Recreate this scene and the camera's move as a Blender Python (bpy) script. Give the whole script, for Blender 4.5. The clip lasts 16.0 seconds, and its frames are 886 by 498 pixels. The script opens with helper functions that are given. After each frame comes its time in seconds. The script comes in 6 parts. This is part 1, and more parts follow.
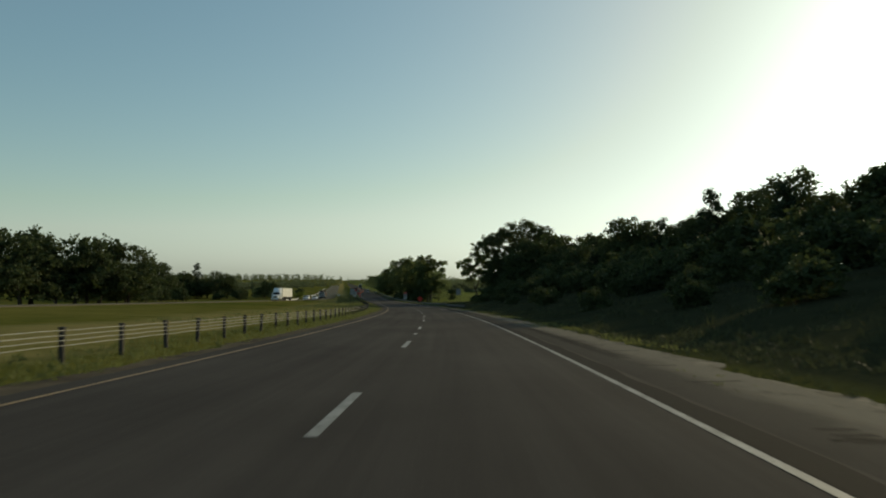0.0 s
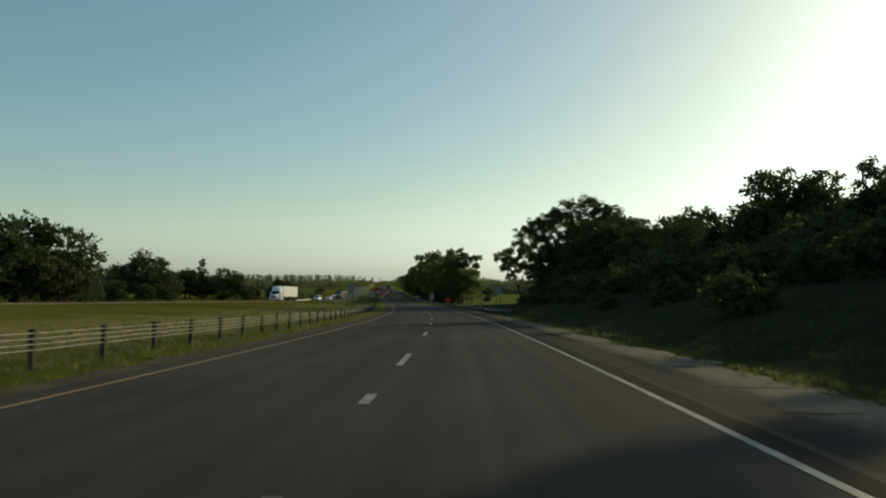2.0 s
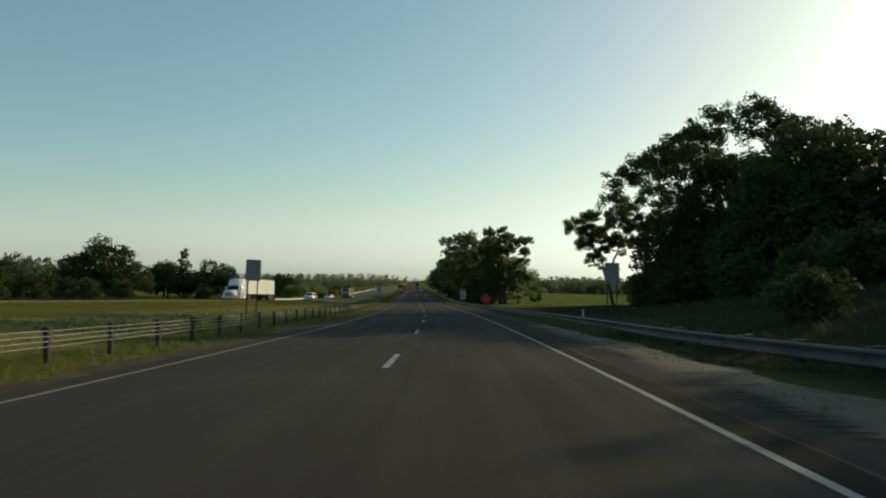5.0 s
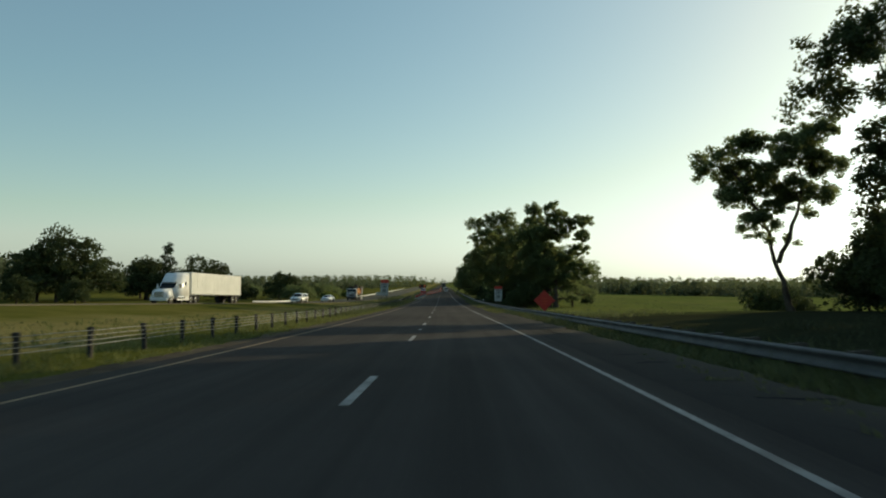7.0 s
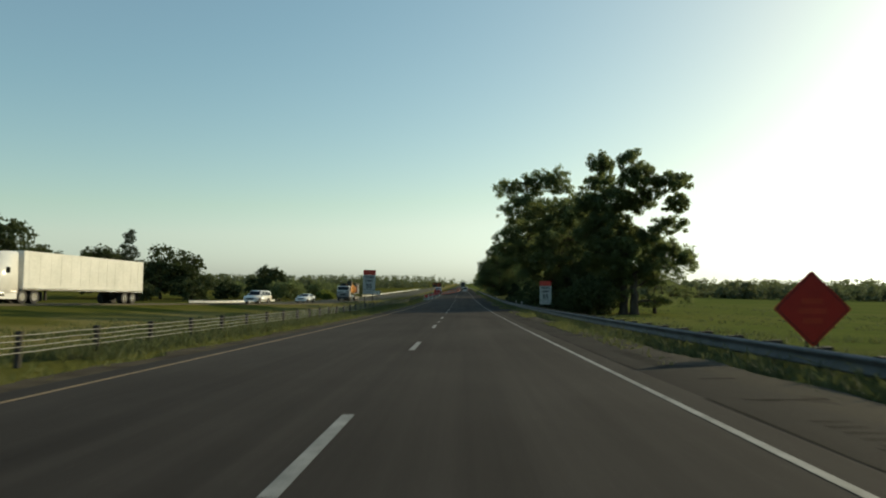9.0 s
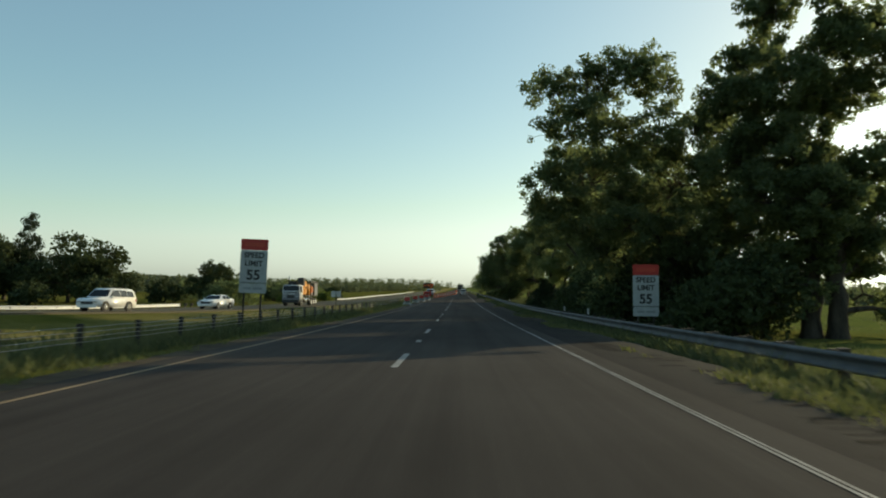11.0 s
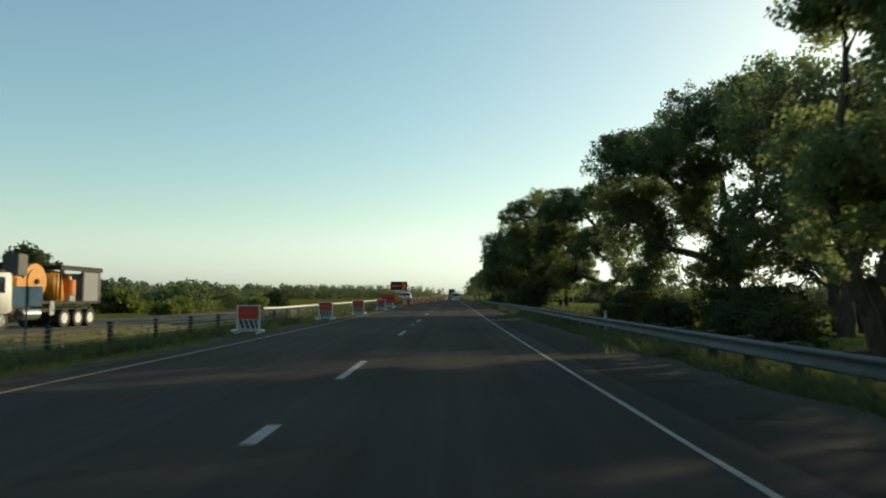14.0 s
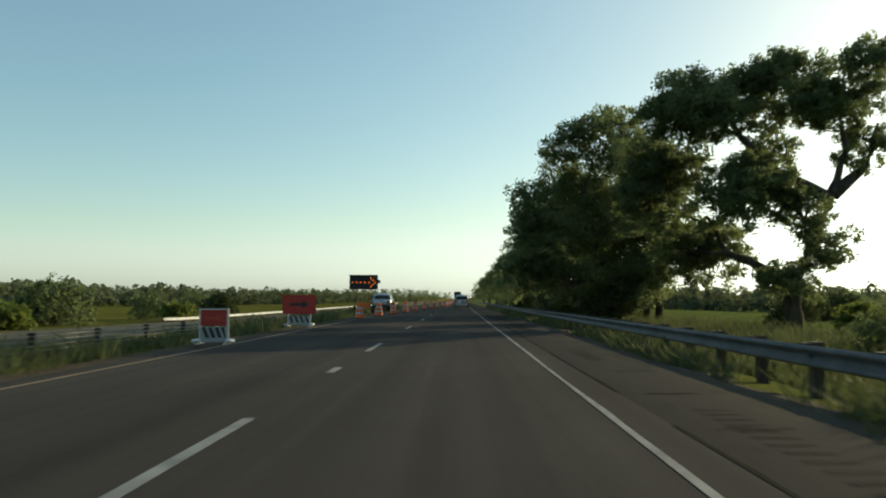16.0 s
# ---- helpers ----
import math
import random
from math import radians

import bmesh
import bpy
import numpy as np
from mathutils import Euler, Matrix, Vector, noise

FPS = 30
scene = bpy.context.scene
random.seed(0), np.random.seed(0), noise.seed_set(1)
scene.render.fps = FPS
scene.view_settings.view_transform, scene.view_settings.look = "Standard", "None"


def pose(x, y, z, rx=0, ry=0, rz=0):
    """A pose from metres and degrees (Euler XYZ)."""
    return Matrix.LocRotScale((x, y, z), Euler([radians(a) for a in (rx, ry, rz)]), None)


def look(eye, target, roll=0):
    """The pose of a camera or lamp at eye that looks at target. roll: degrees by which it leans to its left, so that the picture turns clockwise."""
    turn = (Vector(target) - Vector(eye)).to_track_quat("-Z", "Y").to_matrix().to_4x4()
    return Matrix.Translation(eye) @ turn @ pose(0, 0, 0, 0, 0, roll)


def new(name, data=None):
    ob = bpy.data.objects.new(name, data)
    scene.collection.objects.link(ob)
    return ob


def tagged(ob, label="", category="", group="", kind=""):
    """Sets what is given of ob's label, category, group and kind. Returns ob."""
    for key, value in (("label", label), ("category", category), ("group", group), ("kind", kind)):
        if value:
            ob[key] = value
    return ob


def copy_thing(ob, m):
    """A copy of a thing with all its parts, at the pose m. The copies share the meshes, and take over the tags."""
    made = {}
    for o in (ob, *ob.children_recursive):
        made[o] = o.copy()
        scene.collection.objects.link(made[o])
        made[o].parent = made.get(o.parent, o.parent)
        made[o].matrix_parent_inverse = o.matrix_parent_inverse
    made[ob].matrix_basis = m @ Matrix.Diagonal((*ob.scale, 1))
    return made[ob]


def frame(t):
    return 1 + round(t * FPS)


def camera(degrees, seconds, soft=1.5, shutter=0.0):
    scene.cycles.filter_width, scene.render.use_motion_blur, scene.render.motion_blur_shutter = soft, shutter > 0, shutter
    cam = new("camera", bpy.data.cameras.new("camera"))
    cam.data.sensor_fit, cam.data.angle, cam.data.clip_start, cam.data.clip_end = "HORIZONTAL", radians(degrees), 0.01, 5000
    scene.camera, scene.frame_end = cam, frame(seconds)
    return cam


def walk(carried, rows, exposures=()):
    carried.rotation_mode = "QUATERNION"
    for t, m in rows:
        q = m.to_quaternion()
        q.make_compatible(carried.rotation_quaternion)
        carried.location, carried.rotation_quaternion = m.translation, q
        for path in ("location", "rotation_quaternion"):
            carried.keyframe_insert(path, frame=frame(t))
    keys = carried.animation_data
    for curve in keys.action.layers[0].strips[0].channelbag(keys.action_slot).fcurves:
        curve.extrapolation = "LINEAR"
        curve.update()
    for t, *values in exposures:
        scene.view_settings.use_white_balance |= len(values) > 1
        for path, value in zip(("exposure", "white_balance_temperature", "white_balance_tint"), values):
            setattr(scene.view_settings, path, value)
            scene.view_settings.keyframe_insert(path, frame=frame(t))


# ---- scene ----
cam = camera(64.48, 16.0, soft=2.0, shutter=0.2)
PATH = [
    (0.0, -13.091, 15.648, 8.14, 92.45, 0.183, -8.168),
    (0.5, -11.427, 25.984, 7.802, 92.496, 0.105, -7.25),
    (1.0, -9.886, 36.3, 7.469, 92.501, -0.069, -6.609),
    (1.5, -8.51, 46.556, 7.142, 92.543, -0.045, -5.947),
    (2.0, -7.181, 56.85, 6.816, 92.61, -0.124, -5.412),
    (2.5, -5.916, 67.338, 6.488, 92.629, -0.196, -5.135),
    (3.0, -4.761, 77.795, 6.165, 92.621, -0.167, -4.664),
    (3.5, -3.695, 87.929, 5.856, 92.528, -0.167, -4.082),
    (4, -2.754, 98.151, 5.554, 92.551, -0.144, -3.54),
    (4.5, -1.914, 108.382, 5.259, 92.575, -0.121, -2.999),
    (5, -1.175, 118.62, 4.973, 92.598, -0.098, -2.458),
    (5.5, -0.537, 128.865, 4.695, 92.621, -0.075, -1.916),
    (6.0, -0.0, 139.117, 4.425, 92.644, -0.052, -1.375),
    (6.5, 0.492, 149.337, 4.164, 92.744, 0.341, -0.67),
    (7.0, 0.794, 159.623, 3.91, 92.747, 0.134, -0.089),
    (7.5, 1.001, 169.711, 3.669, 92.787, -0.046, 0.562),
    (8.0, 1.099, 179.73, 3.435, 92.758, -0.074, 1.207),
    (8.5, 1.149, 189.868, 3.204, 92.797, -0.187, 1.407),
    (9, 1.154, 200.003, 2.98, 92.836, -0.301, 1.509),
    (9.5, 1.13, 210.136, 2.762, 92.874, -0.414, 1.515),
    (10, 1.097, 220.267, 2.55, 92.934, -0.527, 1.43),
    (10.5, 1.062, 230.398, 2.349, 93.024, -0.64, 1.326),
    (11.0, 1.122, 240.593, 2.163, 93.159, -0.384, 1.27),
    (11.5, 1.076, 250.972, 1.989, 93.31, -0.632, 1.405),
    (12.0, 1.11, 261.361, 1.831, 93.464, -0.473, 1.491),
    (12.5, 1.167, 271.893, 1.687, 93.447, -0.576, 1.234),
    (13.0, 1.313, 282.32, 1.561, 93.643, -0.296, 0.979),
    (13.5, 1.449, 292.75, 1.454, 93.649, -0.289, 0.821),
    (14.0, 1.676, 303.353, 1.366, 93.736, -0.154, 0.669),
    (14.5, 1.847, 314.208, 1.297, 93.994, -0.231, 0.793),
    (15.0, 1.893, 325.258, 1.249, 94.13, -0.562, 0.885),
    (15.5, 2.026, 335.759, 1.224, 94.222, -0.437, 1.014),
    (16.0, 2.108, 346.443, 1.216, 94.076, 0.059, 1.241),
]
SKY_STRENGTH, SUN_STRENGTH = 0.208, 2.9
EXPOSURES = [(0.0, -0.03, 9100, -4), (3.5, 0.15, 9100, -4), (7.0, 0.28, 9100, -4), (10.5, 0.5, 9100, -4), (12.5, 0.62, 9100, -4), (14.0, 0.62, 9100, -4), (16.0, 0.6, 9100, -4)]
walk(cam, [(t, pose(x, y, z, rx, ry, rz)) for t, x, y, z, rx, ry, rz in PATH], EXPOSURES)

# ---- sky, sun ----
SUN_AZ, SUN_EL = 52.0, 15.8  # degrees right of +Y, above the horizon
world = bpy.data.worlds.new("sky")
scene.world = world
world.use_nodes = True
wn = world.node_tree
sky = wn.nodes.new("ShaderNodeTexSky")
sky.sky_type = "NISHITA"
sky.sun_disc = False
sky.sun_elevation = radians(SUN_EL)
sky.sun_rotation = radians(SUN_AZ)
sky.altitude, sky.air_density, sky.dust_density, sky.ozone_density = 300.0, 1.0, 1.5, 3.2
haze = wn.nodes.new("ShaderNodeHueSaturation")     # a hazy summer sky, paler than clear air
haze.inputs["Saturation"].default_value = 1.25
even = wn.nodes.new("ShaderNodeGamma")             # haze evens out the sky's brightness
even.inputs["Gamma"].default_value = 0.74
wn.links.new(sky.outputs[0], even.inputs["Color"])
wn.links.new(even.outputs[0], haze.inputs["Color"])
grey = wn.nodes.new("ShaderNodeRGBToBW")
wn.links.new(haze.outputs[0], grey.inputs[0])
last = haze.outputs[0]
for mode, tint in (("LIGHTEN", (0.55, 1.02, 1.24)), ("DARKEN", (0.82, 1.3, 3.0))):   # the haze whitens what is yellow
    veil = wn.nodes.new("ShaderNodeVectorMath")
    veil.operation = "MULTIPLY"
    wn.links.new(grey.outputs[0], veil.inputs[0])
    veil.inputs[1].default_value = tint
    blend = wn.nodes.new("ShaderNodeMix")
    blend.data_type, blend.blend_type = "RGBA", mode
    blend.inputs[0].default_value = 0.8
    wn.links.new(last, blend.inputs[6])
    wn.links.new(veil.outputs[0], blend.inputs[7])
    last = blend.outputs[2]
wn.links.new(last, wn.nodes["Background"].inputs[0])
wn.nodes["Background"].inputs[1].default_value = SKY_STRENGTH
sun = new("sun", bpy.data.lights.new("sun", "SUN"))
sun.data.energy, sun.data.angle, sun.data.color = SUN_STRENGTH, radians(0.6), (1.0, 0.88, 0.73)
sun.matrix_world = look((math.sin(radians(SUN_AZ)) * 100 * math.cos(radians(SUN_EL)), math.cos(radians(SUN_AZ)) * 100 * math.cos(radians(SUN_EL)), 100 * math.sin(radians(SUN_EL))), (0, 0, 0))

# ---- the road's line ----
INV_R, BEND_END, EASE = 0.00096260, 187.32, 58.11   # left bend, easing into the straight along +Y
SLOPE_S = [0, 80, 160, 220, 280, 340, 420]
SLOPE = [-0.03288, -0.03055, -0.02427, -0.02061, -0.01166, -0.0006, 0.0]
_q = np.linspace(-400, 1200, 1601)
_g = np.interp(_q, SLOPE_S, SLOPE)
_z = np.concatenate([[0], np.cumsum((_g[1:] + _g[:-1]) / 2)])
_z -= np.interp(420, _q, _z)


def road_z(s):
    return np.interp(s, _q, _z)


def centre(s):
    """Place and heading of the lane line at arc length s."""
    s = np.asarray(s, float)
    a, b = BEND_END - EASE / 2, BEND_END + EASE / 2
    u, w = np.clip(b - s, 0, EASE), np.clip(a - s, 0, None)
    psi = -INV_R * u * u / (2 * EASE) - INV_R * w
    pa = INV_R * EASE / 2
    x = np.where(s < a, -INV_R * EASE ** 2 / 6 - (np.cos(pa) - np.cos(pa + INV_R * w)) / INV_R, -INV_R * u ** 3 / (6 * EASE))
    y = np.where(s < a, -EASE - (np.sin(pa + INV_R * w) - np.sin(pa)) / INV_R, s - b) + b
    return x, y, psi


def on_road(s, lat):
    x, y, p = centre(s)
    return x + lat * np.cos(p), y + lat * np.sin(p)


def along(x, y):
    """Arc length and offset of a place."""
    s = np.asarray(y, float)
    for _ in range(6):
        cx, cy, p = centre(s)
        s = s - (x - cx) * np.sin(p) + (y - cy) * np.cos(p)
    cx, cy, p = centre(s)
    return s, (x - cx) * np.cos(p) + (y - cy) * np.sin(p)


def heading(s):
    return math.degrees(float(centre(s)[2]))


# the other carriageway: its middle and its height
def far_lat(s):
    return np.interp(s, [0, 100, 180, 247, 271, 290, 310, 330, 350, 427, 900], [-60, -50, -42, -34.5, -31.5, -28, -24.7, -22.6, -21.6, -21, -21])


def far_z(s):
    return np.interp(s, [-300, 0, 100, 180, 247, 271, 296, 313, 341, 427, 600, 900, 1200], [17, 7.8, 5.2, 3.2, 1.45, 0.82, 0.12, -0.18, -0.52, -1.15, -1.1, -0.5, 0])


def smooth(a, b, x):
    t = np.clip((x - a) / (b - a), 0, 1)
    return t * t * (3 - 2 * t)


def ground_sl(s, lat):
    """Height of the ground at arc length s and offset lat."""
    s, lat = np.broadcast_arrays(np.asarray(s, float), np.asarray(lat, float))
    zr, zf, fl = road_z(s), far_z(s), far_lat(s)
    bank = np.interp(lat, [5, 7, 9, 14, 25, 45, 100, 400], [-0.14, -0.1, 0.15, 1.2, 3.2, 5.0, 6.0, 6.0])
    mid = np.interp(lat, [5, 7, 9, 15, 25, 45, 100, 400], [-0.14, -0.16, -0.2, 0.1, 0.5, 0.2, -1.5, -2])
    field = np.interp(lat, [5, 6.6, 7.4, 10.5, 14, 20, 40, 100, 260, 700], [-0.14, -0.18, -0.25, -0.9, -0.8, -0.7, -1.5, -3.2, -5.6, -4.0])
    k1, k2 = smooth(135, 185, s), smooth(205, 245, s)
    right = zr + bank * (1 - k1) + (mid * (1 - k2) + field * k2) * k1
    d = lat - fl                                       # from the far carriageway's middle
    near_t = np.clip((lat + 7.2) / (fl + 6.2 + 7.2 - 1e-6), 0, 1)
    median = zr - 0.16 + (zf - zr) * smooth(0, 1, near_t) - 0.55 * np.sin(np.pi * near_t) * smooth(150, 260, s)
    beyond = zf - 0.12 - np.interp(-d, [6.6, 8, 14, 30, 80, 300, 900], [0, 0.5, 0.7, 0.5, 0.6, 1.0, 0])
    left = np.where(lat > -7.2, zr - 0.16 * np.clip((-lat - 4) / 3.2, 0.9, 1), np.where(d > 6.2, median, np.where(d > -6.6, zf - 0.12, beyond)))
    hill = 24 * np.exp(-((lat + 300) / 100) ** 2) * np.exp(-((s - 430) / 150) ** 2)
    rise = 8 * smooth(900, 1800, s) * np.clip(np.abs(lat) / 60, 0, 1)
    return np.where(lat > 0, right, left) + hill * (lat < -60) + rise


def ground_at(x, y):
    s, lat = along(x, y)
    return float(ground_sl(s, lat))


# ---- mesh helpers ----
def mesh_of(name, verts, quads, mats=(), uv=None, smooth_faces=False, slots=None):
    verts = np.asarray(verts, np.float32)
    quads = np.asarray(quads, np.int32)
    me = bpy.data.meshes.new(name)
    n, k = quads.shape
    me.vertices.add(len(verts))
    me.vertices.foreach_set("co", verts.ravel())
    me.loops.add(n * k)
    me.loops.foreach_set("vertex_index", quads.ravel())
    me.polygons.add(n)
    me.polygons.foreach_set("loop_start", np.arange(0, n * k, k, dtype=np.int32))
    if slots is not None:
        me.polygons.foreach_set("material_index", np.asarray(slots, np.int32))
    me.update(calc_edges=True)
    if uv is not None:
        layer = me.uv_layers.new(name="UVMap")
        layer.data.foreach_set("uv", np.asarray(uv, np.float32)[quads.ravel()].ravel())
    me.polygons.foreach_set("use_smooth", np.full(n, bool(smooth_faces)))
    for m in mats:
        me.materials.append(m)
    return me


def grid_quads(rows, cols):
    i = np.arange(rows * cols).reshape(rows, cols)
    return np.stack([i[:-1, :-1], i[:-1, 1:], i[1:, 1:], i[1:, :-1]], -1).reshape(-1, 4)


def part(name, bm, material, parent, label="", m=None):
    """Links a bmesh as one mesh object under a thing or a part."""
    me = bpy.data.meshes.new(name)
    bm.to_mesh(me)
    bm.free()
    return part_mesh(name, me, material, parent, label, m)


def part_mesh(name, me, material, parent, label="", m=None):
    if material and not me.materials:
        me.materials.append(material)
    ob = new(name, me)
    ob.parent = parent
    if m is not None:
        ob.matrix_basis = m
    if label:
        tagged(ob, label)
    return ob


def box(bm, x0, y0, z0, x1, y1, z1, bevel=0.0):
    r = bmesh.ops.create_cube(bm, size=1.0, matrix=Matrix.Translation(((x0 + x1) / 2, (y0 + y1) / 2, (z0 + z1) / 2)) @ Matrix.Diagonal((x1 - x0, y1 - y0, z1 - z0, 1)))
    if bevel:
        edges = {e for v in r["verts"] for e in v.link_edges}
        bmesh.ops.bevel(bm, geom=list(edges), offset=bevel, segments=2, affect="EDGES", clamp_overlap=True)
    return bm


def boxed(x0, y0, z0, x1, y1, z1, bevel=0.0):
    return box(bmesh.new(), x0, y0, z0, x1, y1, z1, bevel)


def rod(bm, a, b, r0, r1=None, sides=8, caps=True):
    a, b = Vector(a), Vector(b)
    d = b - a
    m = Matrix.Translation((a + b) / 2) @ d.to_track_quat("Z", "Y").to_matrix().to_4x4()
    bmesh.ops.create_cone(bm, cap_ends=caps, segments=sides, radius1=r0, radius2=r0 if r1 is None else r1, depth=d.length, matrix=m)
    return bm


def rodded(a, b, r0, r1=None, sides=8):
    return rod(bmesh.new(), a, b, r0, r1, sides)


def extruded(outline, x0, x1, bevel=0.0):
    """A (y, z) outline pulled from x0 to x1."""
    bm = bmesh.new()
    lo = [bm.verts.new((x0, y, z)) for y, z in outline]
    hi = [bm.verts.new((x1, y, z)) for y, z in outline]
    n = len(outline)
    bm.faces.new(lo)
    bm.faces.new(hi[::-1])
    for i in range(n):
        bm.faces.new((lo[i], hi[i], hi[(i + 1) % n], lo[(i + 1) % n]))
    bmesh.ops.recalc_face_normals(bm, faces=bm.faces)
    if bevel:
        bmesh.ops.bevel(bm, geom=list(bm.edges), offset=bevel, segments=2, affect="EDGES", clamp_overlap=True)
    return bm


# ---- materials ----
def material(name, rough=0.6, metal=0.0, specular=0.5):
    m = bpy.data.materials.new(name)
    m.use_nodes = True
    p = m.node_tree.nodes["Principled BSDF"]
    p.inputs["Roughness"].default_value = rough
    p.inputs["Metallic"].default_value = metal
    p.inputs["Specular IOR Level"].default_value = specular
    return m, m.node_tree, p


def node(nt, kind, **values):
    n = nt.nodes.new(kind)
    for k, v in values.items():
        n.inputs[k].default_value = v
    return n


def coords(nt, scale, uv=False):
    mp = nt.nodes.new("ShaderNodeMapping")
    mp.inputs["Scale"].default_value = scale
    if uv:
        nt.links.new(nt.nodes.new("ShaderNodeTexCoord").outputs["UV"], mp.inputs[0])
    else:
        nt.links.new(nt.nodes.new("ShaderNodeNewGeometry").outputs["Position"], mp.inputs[0])
    return mp.outputs[0]


def noise_of(nt, scale, detail=5.0, stretch=(1, 1, 1), uv=False, rough=0.6):
    n = node(nt, "ShaderNodeTexNoise", Scale=scale, Detail=detail, Roughness=rough)
    nt.links.new(coords(nt, stretch, uv), n.inputs["Vector"])
    return n.outputs["Fac"]


def ramp(nt, fac, stops):
    r = nt.nodes.new("ShaderNodeValToRGB")
    while len(r.color_ramp.elements) < len(stops):
        r.color_ramp.elements.new(0.5)
    for e, (p, c) in zip(r.color_ramp.elements, stops):
        e.position, e.color = p, (*c, 1)
    nt.links.new(fac, r.inputs[0])
    return r.outputs[0]


def mixed(nt, fac, a, b, mode="MIX"):
    n = nt.nodes.new("ShaderNodeMix")
    n.data_type, n.blend_type = "RGBA", mode
    for sock, v in ((n.inputs[0], fac), (n.inputs[6], a), (n.inputs[7], b)):
        if isinstance(v, (int, float)):
            sock.default_value = v
        elif isinstance(v, tuple):
            sock.default_value = (*v, 1)
        else:
            nt.links.new(v, sock)
    return n.outputs[2]


def bumped(nt, p, fac, strength, distance=0.02):
    b = node(nt, "ShaderNodeBump", Strength=strength, Distance=distance)
    nt.links.new(fac, b.inputs["Height"])
    nt.links.new(b.outputs[0], p.inputs["Normal"])


def surface(name, dark, light, scale, rough=0.7, metal=0.0, fine=None, bump=0.2, stretch=(1, 1, 1), uv=False, wear=None):
    """A two-scale material: dark to light by a broad noise, grained by a fine one, worn patches on top."""
    m, nt, p = material(name, rough, metal, 0.03 if rough > 0.85 else 0.4)
    broad = noise_of(nt, scale, 4, stretch, uv)
    col = ramp(nt, broad, [(0.3, dark), (0.7, light)])
    grain = noise_of(nt, fine or scale * 14, 4, stretch, uv)
    col = mixed(nt, 0.35, col, ramp(nt, grain, [(0.25, (0.35, 0.35, 0.35)), (0.75, (1.0, 1.0, 1.0))]), "MULTIPLY")
    if wear:
        spots = noise_of(nt, scale * 3.3, 6, stretch, uv, 0.7)
        col = mixed(nt, ramp(nt, spots, [(0.55, (0, 0, 0)), (0.68, (1, 1, 1))]), col, wear)
    nt.links.new(col, p.inputs["Base Color"])
    bumped(nt, p, grain, bump)
    return m


def plain(name, colour, rough=0.5, metal=0.0, vary=0.12, scale=3.0, bump=0.0, coat=0.0):
    """Paint or plastic with slight dirt."""
    m, nt, p = material(name, rough, metal)
    n = noise_of(nt, scale, 6, rough=0.65)
    lo = tuple(c * (1 - vary * 1.6) for c in colour)
    hi = tuple(min(1, c * (1 + vary * 0.6)) for c in colour)
    nt.links.new(ramp(nt, n, [(0.3, lo), (0.72, hi)]), p.inputs["Base Color"])
    nt.links.new(ramp(nt, noise_of(nt, scale * 6, 4), [(0.2, (rough * 0.8,) * 3), (0.8, (min(1, rough * 1.2),) * 3)]), p.inputs["Roughness"])
    if coat:
        p.inputs["Coat Weight"].default_value = coat
    if bump:
        bumped(nt, p, n, bump, 0.01)
    return m


def foliage(name, dark, light, glow, share=0.35):
    """Leaves: each leaf its own shade; some light passes through."""
    m = bpy.data.materials.new(name)
    m.use_nodes = True
    nt = m.node_tree
    p = nt.nodes["Principled BSDF"]
    p.inputs["Roughness"].default_value = 0.7
    p.inputs["Specular IOR Level"].default_value = 0.12
    g = nt.nodes.new("ShaderNodeNewGeometry")
    patch = noise_of(nt, 0.35, 3)
    own = ramp(nt, g.outputs["Random Per Island"], [(0.0, dark), (1.0, light)])
    col = mixed(nt, ramp(nt, patch, [(0.35, (0, 0, 0)), (0.7, (0.6, 0.6, 0.6))]), own, light)
    nt.links.new(col, p.inputs["Base Color"])
    tr = nt.nodes.new("ShaderNodeBsdfTranslucent")
    nt.links.new(mixed(nt, 0.5, col, glow), tr.inputs["Color"])
    mx = nt.nodes.new("ShaderNodeMixShader")
    mx.inputs[0].default_value = share
    nt.links.new(p.outputs[0], mx.inputs[1])
    nt.links.new(tr.outputs[0], mx.inputs[2])
    nt.links.new(mx.outputs[0], nt.nodes["Material Output"].inputs[0])
    return m


def asphalt_material(name, dark, light):
    m, nt, p = material(name, 0.97, 0.0, 0.03)
    streak = noise_of(nt, 1.0, 4, (1.7, 0.02, 1), True)      # wheel tracks and paving strips along the road
    cloud = noise_of(nt, 0.16, 5, (1, 0.6, 1), True)
    grit = noise_of(nt, 60.0, 3, (1, 1, 1), True)
    col = ramp(nt, streak, [(0.3, dark), (0.7, light)])
    col = mixed(nt, 0.5, col, ramp(nt, cloud, [(0.3, dark), (0.7, light)]))
    col = mixed(nt, 0.4, col, ramp(nt, grit, [(0.3, (0.35, 0.35, 0.35)), (0.72, (1, 1, 1))]), "MULTIPLY")
    v = node(nt, "ShaderNodeTexVoronoi", Scale=22.0)
    nt.links.new(coords(nt, (1, 1, 1), True), v.inputs["Vector"])
    col = mixed(nt, ramp(nt, v.outputs["Distance"], [(0.04, (1, 1, 1)), (0.09, (0, 0, 0))]), col, tuple(c * 2.2 for c in light))
    nt.links.new(col, p.inputs["Base Color"])
    nt.links.new(ramp(nt, streak, [(0.3, (0.93,) * 3), (0.7, (1.0,) * 3)]), p.inputs["Roughness"])
    bumped(nt, p, grit, 0.35, 0.008)
    return m


